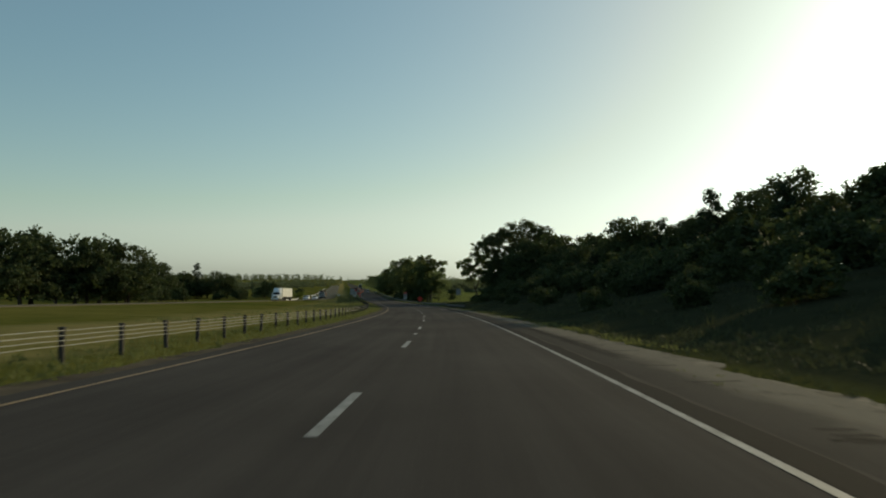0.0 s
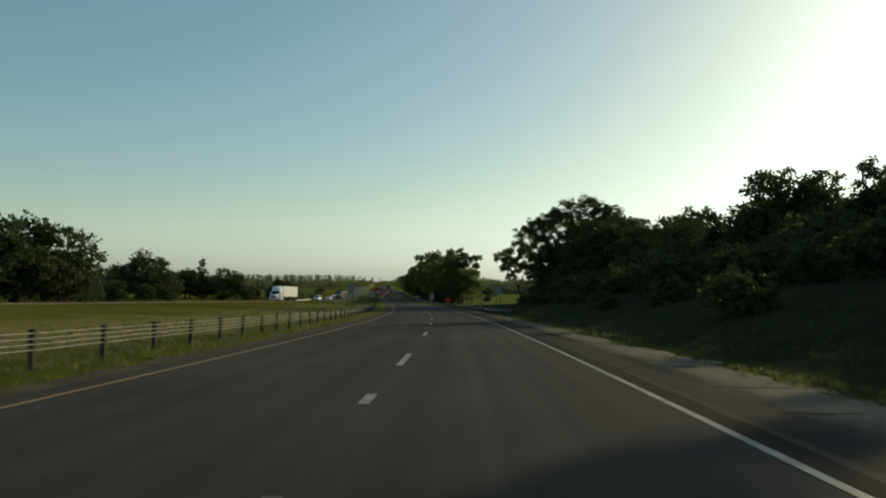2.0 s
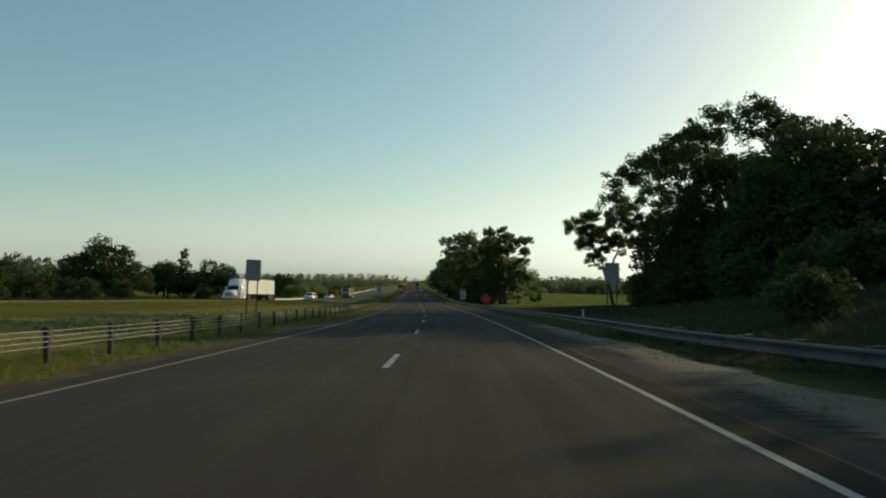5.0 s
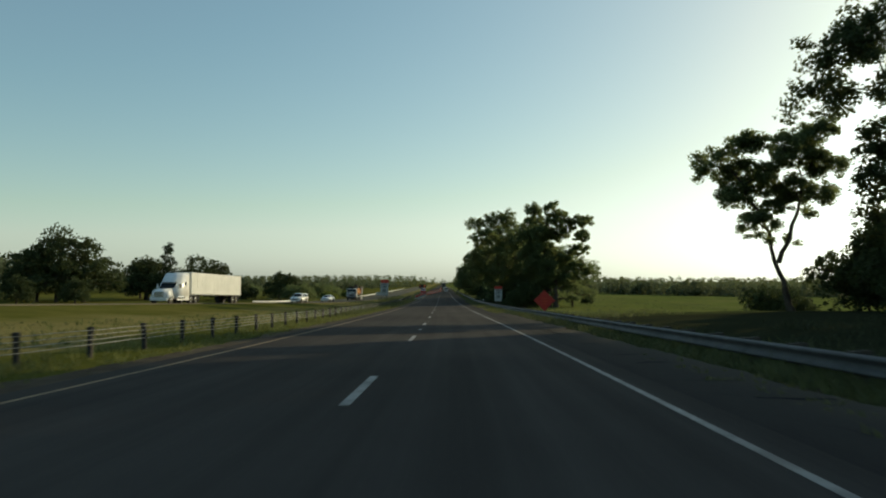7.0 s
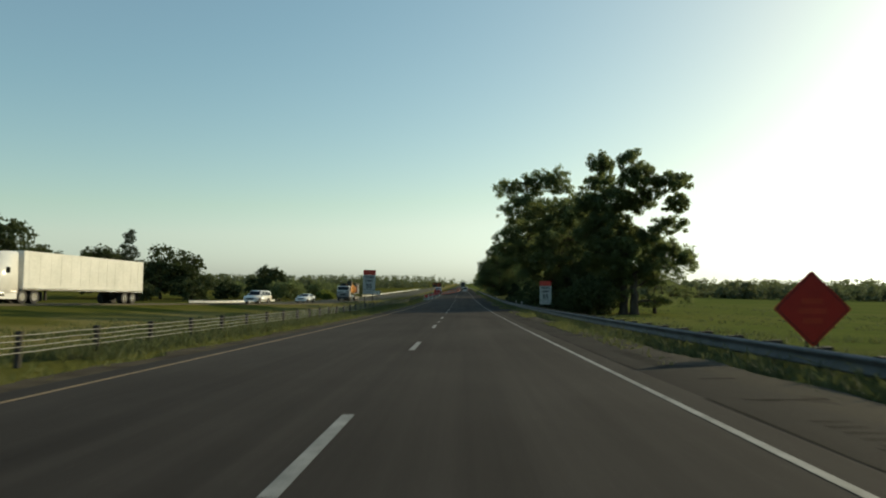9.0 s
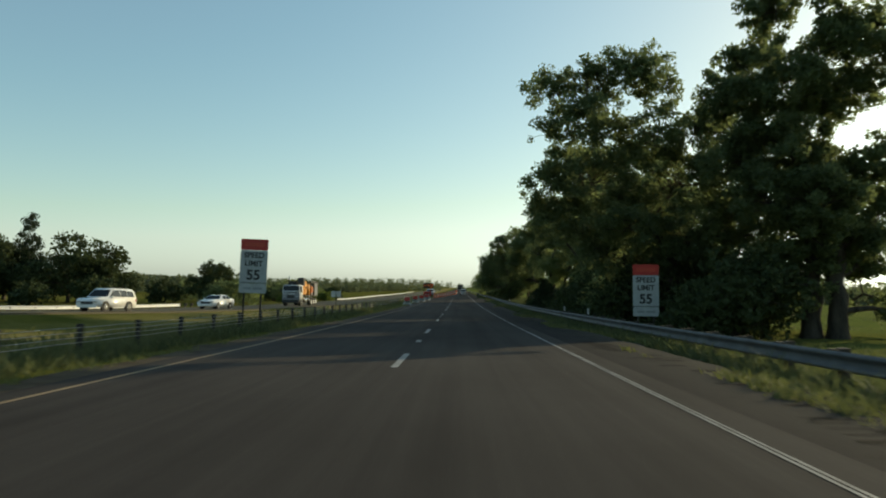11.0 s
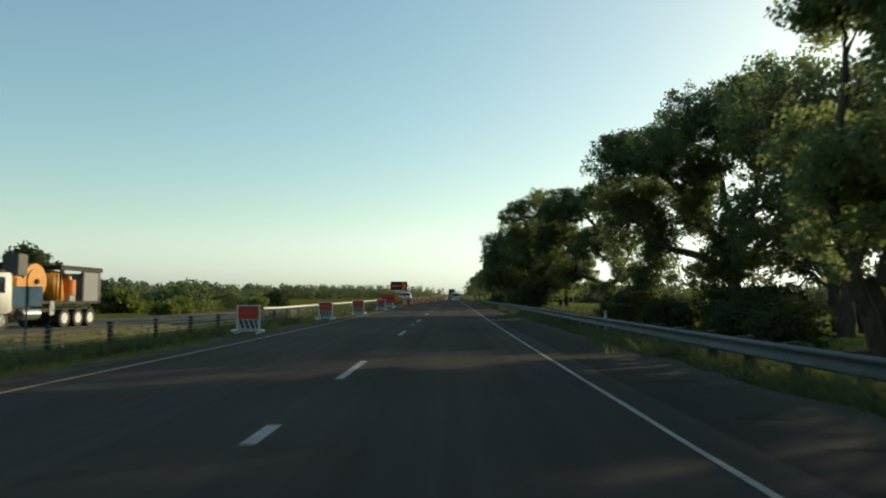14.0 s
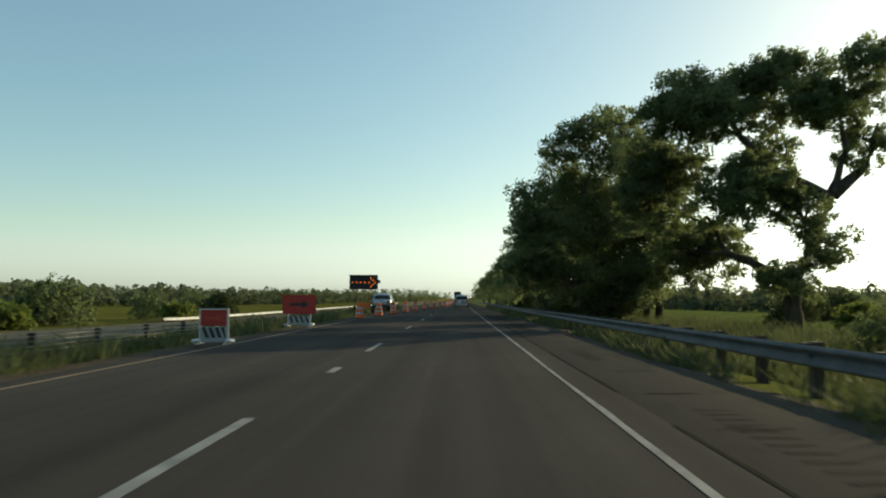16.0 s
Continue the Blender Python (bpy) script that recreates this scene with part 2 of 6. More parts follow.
def land_material(name, grass, pasture, bank, dry):
    """Grassland: rough grass, green pasture to the right beyond the wood, dark coarse grass on the bank with the wood's
    shade in its tones, a dry band along the median.
    """
    m, nt, p = material(name, 1.0, 0, 0.0)
    broad, med = noise_of(nt, 0.03, 5), noise_of(nt, 0.35, 6)
    fine = noise_of(nt, 9.0, 5, (1, 1, 0.3))
    wander = noise_of(nt, 0.05, 5, rough=0.65)
    sep = nt.nodes.new("ShaderNodeSeparateXYZ")
    nt.links.new(coords(nt, (1, 1, 1), True), sep.inputs[0])

    def tone(tones, broad_tones):
        return mixed(nt, 0.5, ramp(nt, broad, list(zip((0.34, 0.5, 0.66), broad_tones))), ramp(nt, med, list(zip((0.3, 0.7), tones))))

    def reach(axis, noise_out, amount, a, b):
        """0 to 1 as the place along an axis goes from a to b, with a ragged edge."""
        off = nt.nodes.new("ShaderNodeMath")
        off.operation = "MULTIPLY_ADD"
        nt.links.new(noise_out, off.inputs[0])
        off.inputs[1].default_value = amount
        nt.links.new(sep.outputs[axis], off.inputs[2])
        r = nt.nodes.new("ShaderNodeMapRange")
        r.inputs[1].default_value, r.inputs[2].default_value = a + amount / 2, b + amount / 2
        nt.links.new(off.outputs[0], r.inputs[0])
        return r.outputs[0]

    col = tone(*grass)
    band = reach(0, noise_of(nt, 0.12, 5, rough=0.65), 16.0, -24.0, -4.0)
    col = mixed(nt, ramp(nt, band, [(0.05, (0, 0, 0)), (0.35, (0.8, 0.8, 0.8)), (0.6, (0.8, 0.8, 0.8)), (0.75, (0, 0, 0))]), col, dry)
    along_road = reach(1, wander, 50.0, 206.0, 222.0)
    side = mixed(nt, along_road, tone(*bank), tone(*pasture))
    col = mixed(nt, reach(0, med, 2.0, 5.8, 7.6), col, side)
    col = mixed(nt, 0.55, col, ramp(nt, fine, [(0.25, (0.35, 0.35, 0.3)), (0.75, (1, 1, 1))]), "MULTIPLY")
    nt.links.new(col, p.inputs["Base Color"])
    bumped(nt, p, fine, 0.6, 0.12)
    return m


ASPHALT = asphalt_material("asphalt", (0.034, 0.0298, 0.0274), (0.087, 0.078, 0.0705))
EDGE_ASPHALT = asphalt_material("ravelled_edge_asphalt", (0.014, 0.0132, 0.0122), (0.034, 0.0315, 0.029))
FAR_ASPHALT = asphalt_material("old_asphalt", (0.100, 0.088, 0.064), (0.155, 0.138, 0.102))


def shoulder_material(name, inner, outer, drifted, sand):
    """Old paving: dark by the joint, grey-brown further out, with drifted sand."""
    m, nt, p = material(name, 0.97, 0.0, 0.03)
    sep = nt.nodes.new("ShaderNodeSeparateXYZ")
    nt.links.new(coords(nt, (1, 1, 1), True), sep.inputs[0])
    drift = noise_of(nt, 0.9, 6, (1, 0.35, 1), True, 0.65)
    add = nt.nodes.new("ShaderNodeMath")
    add.operation = "MULTIPLY_ADD"
    nt.links.new(drift, add.inputs[0])
    add.inputs[1].default_value = 1.3
    nt.links.new(sep.outputs[0], add.inputs[2])
    rng_ = nt.nodes.new("ShaderNodeMapRange")
    rng_.inputs[1].default_value, rng_.inputs[2].default_value = inner, outer
    nt.links.new(add.outputs[0], rng_.inputs[0])
    col = ramp(nt, rng_.outputs[0], [(0.0, (0.042, 0.039, 0.036)), (0.2, (0.052, 0.048, 0.044)), (0.55, (0.062, 0.057, 0.051)), (0.72, drifted), (1.0, sand)])
    grit = noise_of(nt, 30.0, 5, (1, 1, 1), True, 0.7)
    col = mixed(nt, 0.6, col, ramp(nt, grit, [(0.3, (0.3, 0.3, 0.3)), (0.7, (1, 1, 1))]), "MULTIPLY")
    stain = noise_of(nt, 1.7, 5, (1, 0.5, 1), True, 0.7)
    col = mixed(nt, ramp(nt, stain, [(0.58, (0, 0, 0)), (0.7, (0.7, 0.7, 0.7))]), col, (0.028, 0.026, 0.023))
    nt.links.new(col, p.inputs["Base Color"])
    bumped(nt, p, grit, 0.5, 0.015)
    return m


SHOULDER = shoulder_material("sandy_shoulder_paving", 4.75, 6.1, (0.115, 0.103, 0.085), (0.175, 0.155, 0.125))
BROKEN_SHOULDER = shoulder_material("broken_shoulder_paving", 4.7, 6.7, (0.074, 0.066, 0.055), (0.096, 0.085, 0.068))
SAND = surface("drifted_roadside_sand", (0.09, 0.08, 0.064), (0.22, 0.195, 0.16), 0.8, 0.95, fine=24, bump=0.5, wear=(0.05, 0.05, 0.028))
DIRT = surface("verge_dirt", (0.055, 0.042, 0.03), (0.12, 0.096, 0.066), 1.2, 0.95, fine=30, bump=0.5)
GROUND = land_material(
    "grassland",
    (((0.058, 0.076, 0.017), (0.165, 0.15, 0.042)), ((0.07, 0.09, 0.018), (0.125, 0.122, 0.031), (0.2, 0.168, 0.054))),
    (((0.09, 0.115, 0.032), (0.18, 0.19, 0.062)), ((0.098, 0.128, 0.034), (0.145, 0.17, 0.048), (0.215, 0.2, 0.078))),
    # bank tones: coarse grass, darkened to carry the wood's shade
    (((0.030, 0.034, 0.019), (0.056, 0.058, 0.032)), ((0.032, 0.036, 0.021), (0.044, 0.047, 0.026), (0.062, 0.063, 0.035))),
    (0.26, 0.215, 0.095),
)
# galvanised steel of the far rails, lightened in colour to look sunlit
SUNLIT_STEEL = surface("sunlit_galvanised_steel", (0.70, 0.70, 0.68), (0.82, 0.82, 0.80), 1.6, 0.5, 0.0, fine=25, bump=0.05)
WHITE_LINE = surface("worn_white_paint", (0.14, 0.14, 0.133), (0.33, 0.325, 0.305), 2.0, 0.7, fine=40, bump=0.1, wear=(0.12, 0.12, 0.11))
YELLOW_LINE = surface("worn_yellow_paint", (0.22, 0.135, 0.06), (0.32, 0.205, 0.095), 2.0, 0.7, fine=40, bump=0.1, wear=(0.14, 0.11, 0.06))
TAR = surface("tar_seal", (0.008, 0.008, 0.008), (0.02, 0.019, 0.018), 3.0, 0.98, fine=40, bump=0.2)
# the same steel darkened, with the near rail's shade in its colour
GALVANISED = surface("shade_toned_galvanised_steel", (0.055, 0.06, 0.063), (0.12, 0.125, 0.13), 1.6, 0.7, 0.2, fine=25, bump=0.05)
POST_WOOD = surface("weathered_post_wood", (0.036, 0.029, 0.022), (0.085, 0.069, 0.053), 4.0, 0.85, fine=40, bump=0.3, stretch=(3, 3, 0.5))
DARK_STEEL = plain("dark_painted_steel", (0.026, 0.023, 0.020), 0.8, 0.0)
CABLE = plain("zinc_cable", (0.24, 0.24, 0.225), 0.6, 0.4)
BARK = surface("grey_brown_bark", (0.04, 0.033, 0.026), (0.12, 0.10, 0.08), 3.0, 0.95, fine=22, bump=0.7, stretch=(1, 1, 0.3))
LEAF_COTTON = foliage("cottonwood_leaves", (0.034, 0.050, 0.026), (0.085, 0.110, 0.056), (0.34, 0.42, 0.17), 0.5)
# cottonwood leaves again, paler: sunlight on one crown put into the colour
LEAF_LIT = foliage("sunlit_cottonwood_leaves", (0.060, 0.082, 0.040), (0.125, 0.155, 0.075), (0.44, 0.52, 0.20), 0.56)
LEAF_OAK = foliage("oak_leaves", (0.020, 0.031, 0.015), (0.052, 0.070, 0.030), (0.15, 0.19, 0.06), 0.22)
LEAF_CEDAR = foliage("juniper_needles", (0.012, 0.022, 0.011), (0.026, 0.042, 0.020), (0.05, 0.08, 0.025), 0.12)
LEAF_WILLOW = foliage("willow_leaves", (0.055, 0.08, 0.022), (0.12, 0.16, 0.05), (0.36, 0.42, 0.09), 0.45)
# far leaves, with the haze of distance put into paler colour and glow
LEAF_FAR = foliage("hazed_distant_leaves", (0.075, 0.090, 0.058), (0.12, 0.138, 0.085), (0.22, 0.26, 0.10), 0.35)
BLADES = foliage("grass_blades", (0.052, 0.074, 0.024), (0.155, 0.155, 0.066), (0.27, 0.29, 0.09), 0.36)
WEEDS = foliage("tall_weeds", (0.034, 0.050, 0.022), (0.10, 0.108, 0.054), (0.20, 0.235, 0.085), 0.33)
# a darker copy of the weeds, the bank's shade put into its colour
SHADE_WEEDS = foliage("shade_toned_bank_grass", (0.028, 0.036, 0.019), (0.062, 0.070, 0.036), (0.11, 0.125, 0.055), 0.25)
# ---- land: one sheet to the horizon ----
def build_ground():
    s_lines = np.concatenate([np.arange(-260, -20, 20), np.arange(-20, 460, 4), np.arange(460, 900, 20), np.arange(900, 2200, 100), np.arange(2200, 5001, 400)]).astype(float)
    lat_lines = np.array([-1, -0.8, -0.62, -0.46, -0.34, -0.26, -0.2], float)  # shares of the outer reach
    inner_l = np.array([-120, -95, -75, -60, -52, -47, -43, -40, -37, -34.5, -32, -30, -28, -26, -24, -22, -20, -18, -16, -14, -12, -10, -8.6, -7.2, -6.4, -5.6, -4.9, -4.3], float)
    inner_r = np.array([0, 4.5, 5.6, 6.2, 6.8, 7.5, 8.2, 9.2, 10.5, 12, 14, 17, 20, 24, 29, 36, 46, 60, 80, 110, 150, 220], float)
    outer_r = np.array([0.1, 0.16, 0.26, 0.42, 0.65, 1.0])
    reach = np.interp(s_lines, [-260, 150, 700, 5000], [700, 700, 3600, 4500])
    lat = np.stack([np.concatenate([lat_lines * r, inner_l, inner_r, outer_r * 4000]) for r in reach])
    s = np.repeat(s_lines[:, None], lat.shape[1], 1)
    x, y = on_road(s, lat)
    z = ground_sl(s, lat)
    rough = np.array([[noise.noise((a * 0.06, b * 0.06, 0.0)) for a, b in zip(ra, rb)] for ra, rb in zip(x, y)])
    z = z + 0.22 * rough * smooth(6.6, 12, np.abs(lat)) * (np.abs(lat - far_lat(s)) > 7)
    v = np.stack([x, y, z], -1).reshape(-1, 3)
    q = grid_quads(*lat.shape)
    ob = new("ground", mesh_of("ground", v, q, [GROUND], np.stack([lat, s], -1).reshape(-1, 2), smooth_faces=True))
    return tagged(ob, "mown and rough summer grassland, green with dry yellow patches", "ground", kind="structure")


build_ground()


def ribbon(name, lat0, lat1, s0, s1, lift, mat, step=4.0, depth=0.0, base=road_z, mid=None, cols=2, label="", category="road", parent=None, wobble=0.0, fall=0.0):
    """A strip along the road between two offsets, lift above the road's height; depth closes its sides."""
    s = np.append(np.arange(s0, s1, step), s1).astype(float)
    off = np.linspace(lat0, lat1, cols)
    S, L = np.meshgrid(s, off, indexing="ij")
    L = L.copy()
    if mid is not None:
        L = L + mid(S)
    if wobble:
        w = np.array([noise.noise((a * 0.45, lat1 * 3.1, 0.0)) + 0.5 * noise.noise((a * 1.7, lat1, 4.0)) for a in s])
        L[:, -1 if lat1 > 0 else 0] += w * wobble
    x, y = on_road(S, L)
    z = base(S) + lift - fall * np.linspace(0, 1, cols)[None, :]
    v = np.stack([x, y, z], -1)
    uv = np.stack([L, S], -1)
    n, c = len(s), cols
    q = grid_quads(n, c)
    if depth:
        edge_l, edge_r = v[:, :1].copy(), v[:, -1:].copy()
        edge_l[..., 2] -= depth
        edge_r[..., 2] -= depth
        v = np.concatenate([edge_l, v, edge_r], 1)
        uv = np.concatenate([uv[:, :1], uv, uv[:, -1:]], 1)
        q = grid_quads(n, c + 2)
    ob = new(name, mesh_of(name, v.reshape(-1, 3), q, [mat], uv.reshape(-1, 2)))
    if parent:
        ob.parent = parent
        return tagged(ob, label) if label else ob
    return tagged(ob, label, category, kind="structure")


road = ribbon("road", -4.55, 4.15, -120, 1600, 0.0, ASPHALT, depth=0.3, cols=6, label="dark grey two-lane highway asphalt with faint wheel tracks", wobble=0.0)
shoulder = ribbon("shoulder", 4.15, 6.0, -120, 152, -0.005, SHOULDER, depth=0.25, cols=4, step=0.5, label="sandy grey worn paved shoulder with cracks", category="shoulder", wobble=0.3)
ribbon("shoulder_broken", 4.15, 6.0, 152, 1000, -0.005, BROKEN_SHOULDER, depth=0.25, cols=4, step=0.5, label="dark broken paved shoulder with weeds and gaping cracks", category="shoulder", wobble=0.3)
ribbon("shoulder_dirt", 5.5, 6.5, 154, 700, -0.024, DIRT, depth=0.2, cols=4, step=0.5, label="dark trodden dirt between shoulder and guardrail", category="dirt", wobble=0.6, fall=0.08)
ribbon("shoulder_apron", 5.4, 6.5, -120, 158, -0.022, SAND, depth=0.2, cols=4, step=0.5, label="drifted pale sand and gravel at the shoulder's edge", category="sand", wobble=0.55, fall=0.06)
ribbon("verge_left", -5.4, -4.55, -120, 700, -0.05, DIRT, depth=0.2, cols=3, step=0.5, label="narrow strip of dark bare dirt beside the road", category="verge", wobble=0.4)
far_road = ribbon("road_far", -6.2, 4.7, -120, 1600, 0.0, FAR_ASPHALT, depth=0.4, base=far_z, mid=far_lat, cols=4, label="grey asphalt of the opposite carriageway")
ribbon("edge_line", 3.61, 3.71, -120, 226, 0.005, WHITE_LINE, label="worn white edge line", parent=road)
ribbon("edge_line", 3.61, 3.648, 226, 258, 0.005, WHITE_LINE, step=0.8, label="thin inner stripe of the doubled edge line", parent=road)
ribbon("edge_line", 3.67, 3.705, 226, 258, 0.005, WHITE_LINE, step=0.8, wobble=0.012, label="thin outer stripe of the doubled edge line", parent=road)
ribbon("edge_line", 3.622, 3.695, 258, 1000, 0.005, WHITE_LINE, step=0.8, wobble=0.022, label="worn white edge line with ragged rim", parent=road)
ribbon("edge_line", -4.055, -3.965, -120, 1000, 0.005, YELLOW_LINE, label="worn yellow edge line", parent=road)
ribbon("edge_line", -3.75, -3.63, -120, 900, 0.005, WHITE_LINE, base=far_z, mid=far_lat, label="white edge line", parent=far_road)
ribbon("edge_line", 3.63, 3.75, -120, 900, 0.005, YELLOW_LINE, base=far_z, mid=far_lat, label="yellow edge line", parent=far_road)

DASH0, DASH_STEP, DASH = 21.343, 12.192, 3.05
for k in range(-6, 60):
    s0 = DASH0 + k * DASH_STEP
    ribbon("lane_dash", -0.065, 0.065, s0, s0 + DASH, 0.005, WHITE_LINE, step=1.6, parent=road)
# ---- trees ----
def tube(points, radii, sides=7):
    """Vertices and quads of a tapered limb through the points."""
    pts = np.asarray(points, float)
    t = np.gradient(pts, axis=0)
    t /= np.linalg.norm(t, axis=1)[:, None] + 1e-9
    ref = np.where(np.abs(t[:, 2:3]) < 0.9, np.array([[0, 0, 1.0]]), np.array([[1.0, 0, 0]]))
    u = np.cross(t, ref)
    u /= np.linalg.norm(u, axis=1)[:, None]
    w = np.cross(t, u)
    a = np.linspace(0, 2 * math.pi, sides, endpoint=False)
    ring = u[:, None] * np.cos(a)[None, :, None] + w[:, None] * np.sin(a)[None, :, None]
    v = pts[:, None] + ring * np.asarray(radii)[:, None, None]
    i = np.arange(len(pts) * sides).reshape(len(pts), sides)
    q = np.stack([i[:-1], np.roll(i, -1, 1)[:-1], np.roll(i, -1, 1)[1:], i[1:]], -1).reshape(-1, 4)
    return v.reshape(-1, 3), q


def bent(rng, a, b, n, sag, wander):
    """A limb's line from a to b: first up, then out, with small kinks."""
    a, b = np.asarray(a, float), np.asarray(b, float)
    t = np.linspace(0, 1, n)[:, None]
    p = a + (b - a) * t
    length = np.linalg.norm(b - a)
    p[:, 2] += (np.sin(np.pi * t) * sag * length)[:, 0]
    k = rng.normal(0, wander * length, (n, 3)) * np.sin(np.pi * t)
    return p + k


def leaves(rng, centres, radii, count, size, droop=0.0, slim=0.62):
    """Leaf blades (rhombi) strewn through small clumps."""
    centres, radii = np.asarray(centres), np.asarray(radii)
    share = radii ** 2
    pick = rng.choice(len(centres), count, p=share / share.sum())
    d = rng.normal(0, 1, (count, 3))
    d /= np.linalg.norm(d, axis=1)[:, None]
    r = rng.uniform(0, 1, count) ** 0.55 * radii[pick]
    c = centres[pick] + d * r[:, None] * np.array([1, 1, 0.8])
    ax = rng.normal(0, 1, (count, 3)) + np.array([0, 0, -droop])
    ax /= np.linalg.norm(ax, axis=1)[:, None]
    sd = np.cross(ax, rng.normal(0, 1, (count, 3)))
    sd /= np.linalg.norm(sd, axis=1)[:, None]
    L = size * rng.uniform(0.65, 1.35, count)[:, None]
    v = np.stack([c - ax * L * 0.5, c + sd * L * slim * 0.5, c + ax * L * 0.5, c - sd * L * slim * 0.5], 1).reshape(-1, 3)
    return v, np.arange(count * 4).reshape(-1, 4)


class TreeMeshes:
    def __init__(self, trunk, crown):
        self.trunk, self.crown = trunk, crown


def grow(seed, lobes, trunk_r, fork, leaf=0.26, count=16000, bark=None, leaf_mat=None, stems=((0, 0),), lean=(0, 0), clump=0.85, droop=0.4, density=1.0, full=1.3, twigs=0.7, limbs=(), deep=0.5, infill=0, sprigs=0):
    """A tree from its base at the origin. lobes: masses of foliage (x, y, z, r), or (x, z, r) where the depth follows from a round crown;
    each is carried by a limb that leaves the nearest wood. limbs: thick bare limbs, each a line of (x, z)."""
    rng, twig_rng = np.random.default_rng(seed), np.random.default_rng(seed + 1000)
    wood_v, wood_q, off = [], [], 0

    def add(v, q):
        nonlocal off
        wood_v.append(v)
        wood_q.append(q + off)
        off += len(v)

    if len(lobes[0]) == 3:
        a = np.asarray(lobes, float)
        mid, half = (a[:, 0].max() + a[:, 0].min()) / 2, (a[:, 0].max() - a[:, 0].min()) / 2 + 1.0
        y = np.sqrt(np.maximum(half ** 2 - (a[:, 0] - mid) ** 2, 0)) * np.random.default_rng(seed + 500).uniform(-deep, deep, len(a))
        lobes = np.stack([a[:, 0], y, a[:, 1], a[:, 2]], -1)
    if infill:                                            # smaller masses between neighbours close the crown
        a = np.asarray(lobes, float)
        fill_rng, more = np.random.default_rng(seed + 700), []
        for i in range(len(a)):
            for j in np.argsort(np.linalg.norm(a[:, :3] - a[i, :3], axis=1))[1:1 + infill]:
                m = (a[i] + a[j]) / 2 + np.append(fill_rng.normal(0, 0.5, 3), 0)
                more.append((*m[:3], 0.42 * (a[i, 3] + a[j, 3])))
        lobes = np.concatenate([a, more])
    lobes = np.array(lobes, float)
    lobes[:, 3] *= full
    cx, cy = lobes[:, 0].mean(), lobes[:, 1].mean()
    centres, radii = [], []
    wood = []                                             # places where a limb may leave, and their thickness
    for sx, sy in stems:
        head = np.array([sx + lean[0] * fork + (cx - sx) * 0.12, sy + lean[1] * fork + (cy - sy) * 0.12, fork])
        line = bent(rng, (sx, sy, -0.3), head, 7, 0.0, 0.018)
        r = trunk_r * np.interp(np.linspace(0, 1, 7), [0, 0.08, 0.25, 1], [1.55, 1.2, 1.0, 0.8])
        add(*tube(line, r, 10))
        wood += [(q, w) for q, w in zip(line[2:], r[2:])]
    for limb in limbs:
        pts = np.array([(x, rng.normal(0, 0.25) if k else 0.0, z) for k, (x, z) in enumerate(limb)])
        t = np.linspace(0, len(pts) - 1, len(pts) * 3 - 2)
        pts = np.stack([np.interp(t, np.arange(len(pts)), pts[:, c]) for c in range(3)], -1)
        pts[1:-1] += rng.normal(0, 0.07, (len(pts) - 2, 3))
        r = np.linspace(trunk_r * 0.8, trunk_r * 0.16, len(pts))
        add(*tube(pts, r, 8))
        wood += [(q, w) for q, w in zip(pts[2:], r[2:])]
    order = np.argsort([min(np.linalg.norm(np.array(q) - l[:3]) for q, _ in wood) for l in lobes])
    for x, y, z, r in lobes[order]:
        tip = np.array([x, y, z])
        cost = [np.linalg.norm(q - tip) + 1.6 * max(0.0, q[2] - z + 0.3 * r) for q, _ in wood]
        start, thick = wood[int(np.argmin(cost))]
        line = bent(rng, start, tip, 7, 0.07, 0.04)
        k = min(thick * 0.72, max(thick * 0.4, trunk_r * 0.4 * (r / lobes[:, 3].max()) ** 0.6))
        widths = np.linspace(k, k * 0.35, 7)
        add(*tube(line, widths, 7))
        wood += [(q, w) for q, w in zip(line[2:], widths[2:])]
        n = max(9, int(density * 6.5 * r * r / (clump * clump) ** 0.8))
        d = rng.normal(0, 1, (n, 3))
        d /= np.linalg.norm(d, axis=1)[:, None]
        d[:, 2] = np.where(d[:, 2] < -0.75, -d[:, 2] * 0.5, d[:, 2])
        rr = r * rng.uniform(0.35, 1.0, n) ** 0.6
        cc = tip + d * rr[:, None] * np.array([1.05, 1.05, 0.85])
        centres.append(cc)
        radii.append(clump * rng.uniform(0.4, 1.1, n))
        for j in range(n):
            if twig_rng.uniform() < twigs:
                s0 = line[twig_rng.integers(3, 7)]
                tw = bent(twig_rng, s0, cc[j], 4, 0.05, 0.06)
                add(*tube(tw, np.linspace(max(k * 0.26, 0.014), 0.012, 4), 4))
    bare = [q for q, _ in wood if q[2] > 2.6]
    for i in range(sprigs):                               # small sprays hanging along the limbs
        root = bare[int(twig_rng.integers(len(bare)))]
        c = root + np.clip(twig_rng.normal(0, 0.7, 3), -0.95, 0.95) + np.array([0, 0, -0.3])
        add(*tube(bent(twig_rng, root, c, 4, 0.05, 0.06), np.linspace(0.022, 0.012, 4), 4))
        n = int(twig_rng.integers(3, 8))
        centres.append(c + np.clip(twig_rng.normal(0, 0.36, (n, 3)), -0.6, 0.6))
        radii.append(clump * twig_rng.uniform(0.35, 0.8, n))
    v, q = leaves(rng, np.concatenate(centres), np.concatenate(radii), count, leaf, droop)
    trunk = mesh_of("trunk", np.concatenate(wood_v), np.concatenate(wood_q), [bark or BARK], smooth_faces=True)
    crown = mesh_of("crown", v, q, [leaf_mat or LEAF_COTTON])
    return TreeMeshes(trunk, crown)


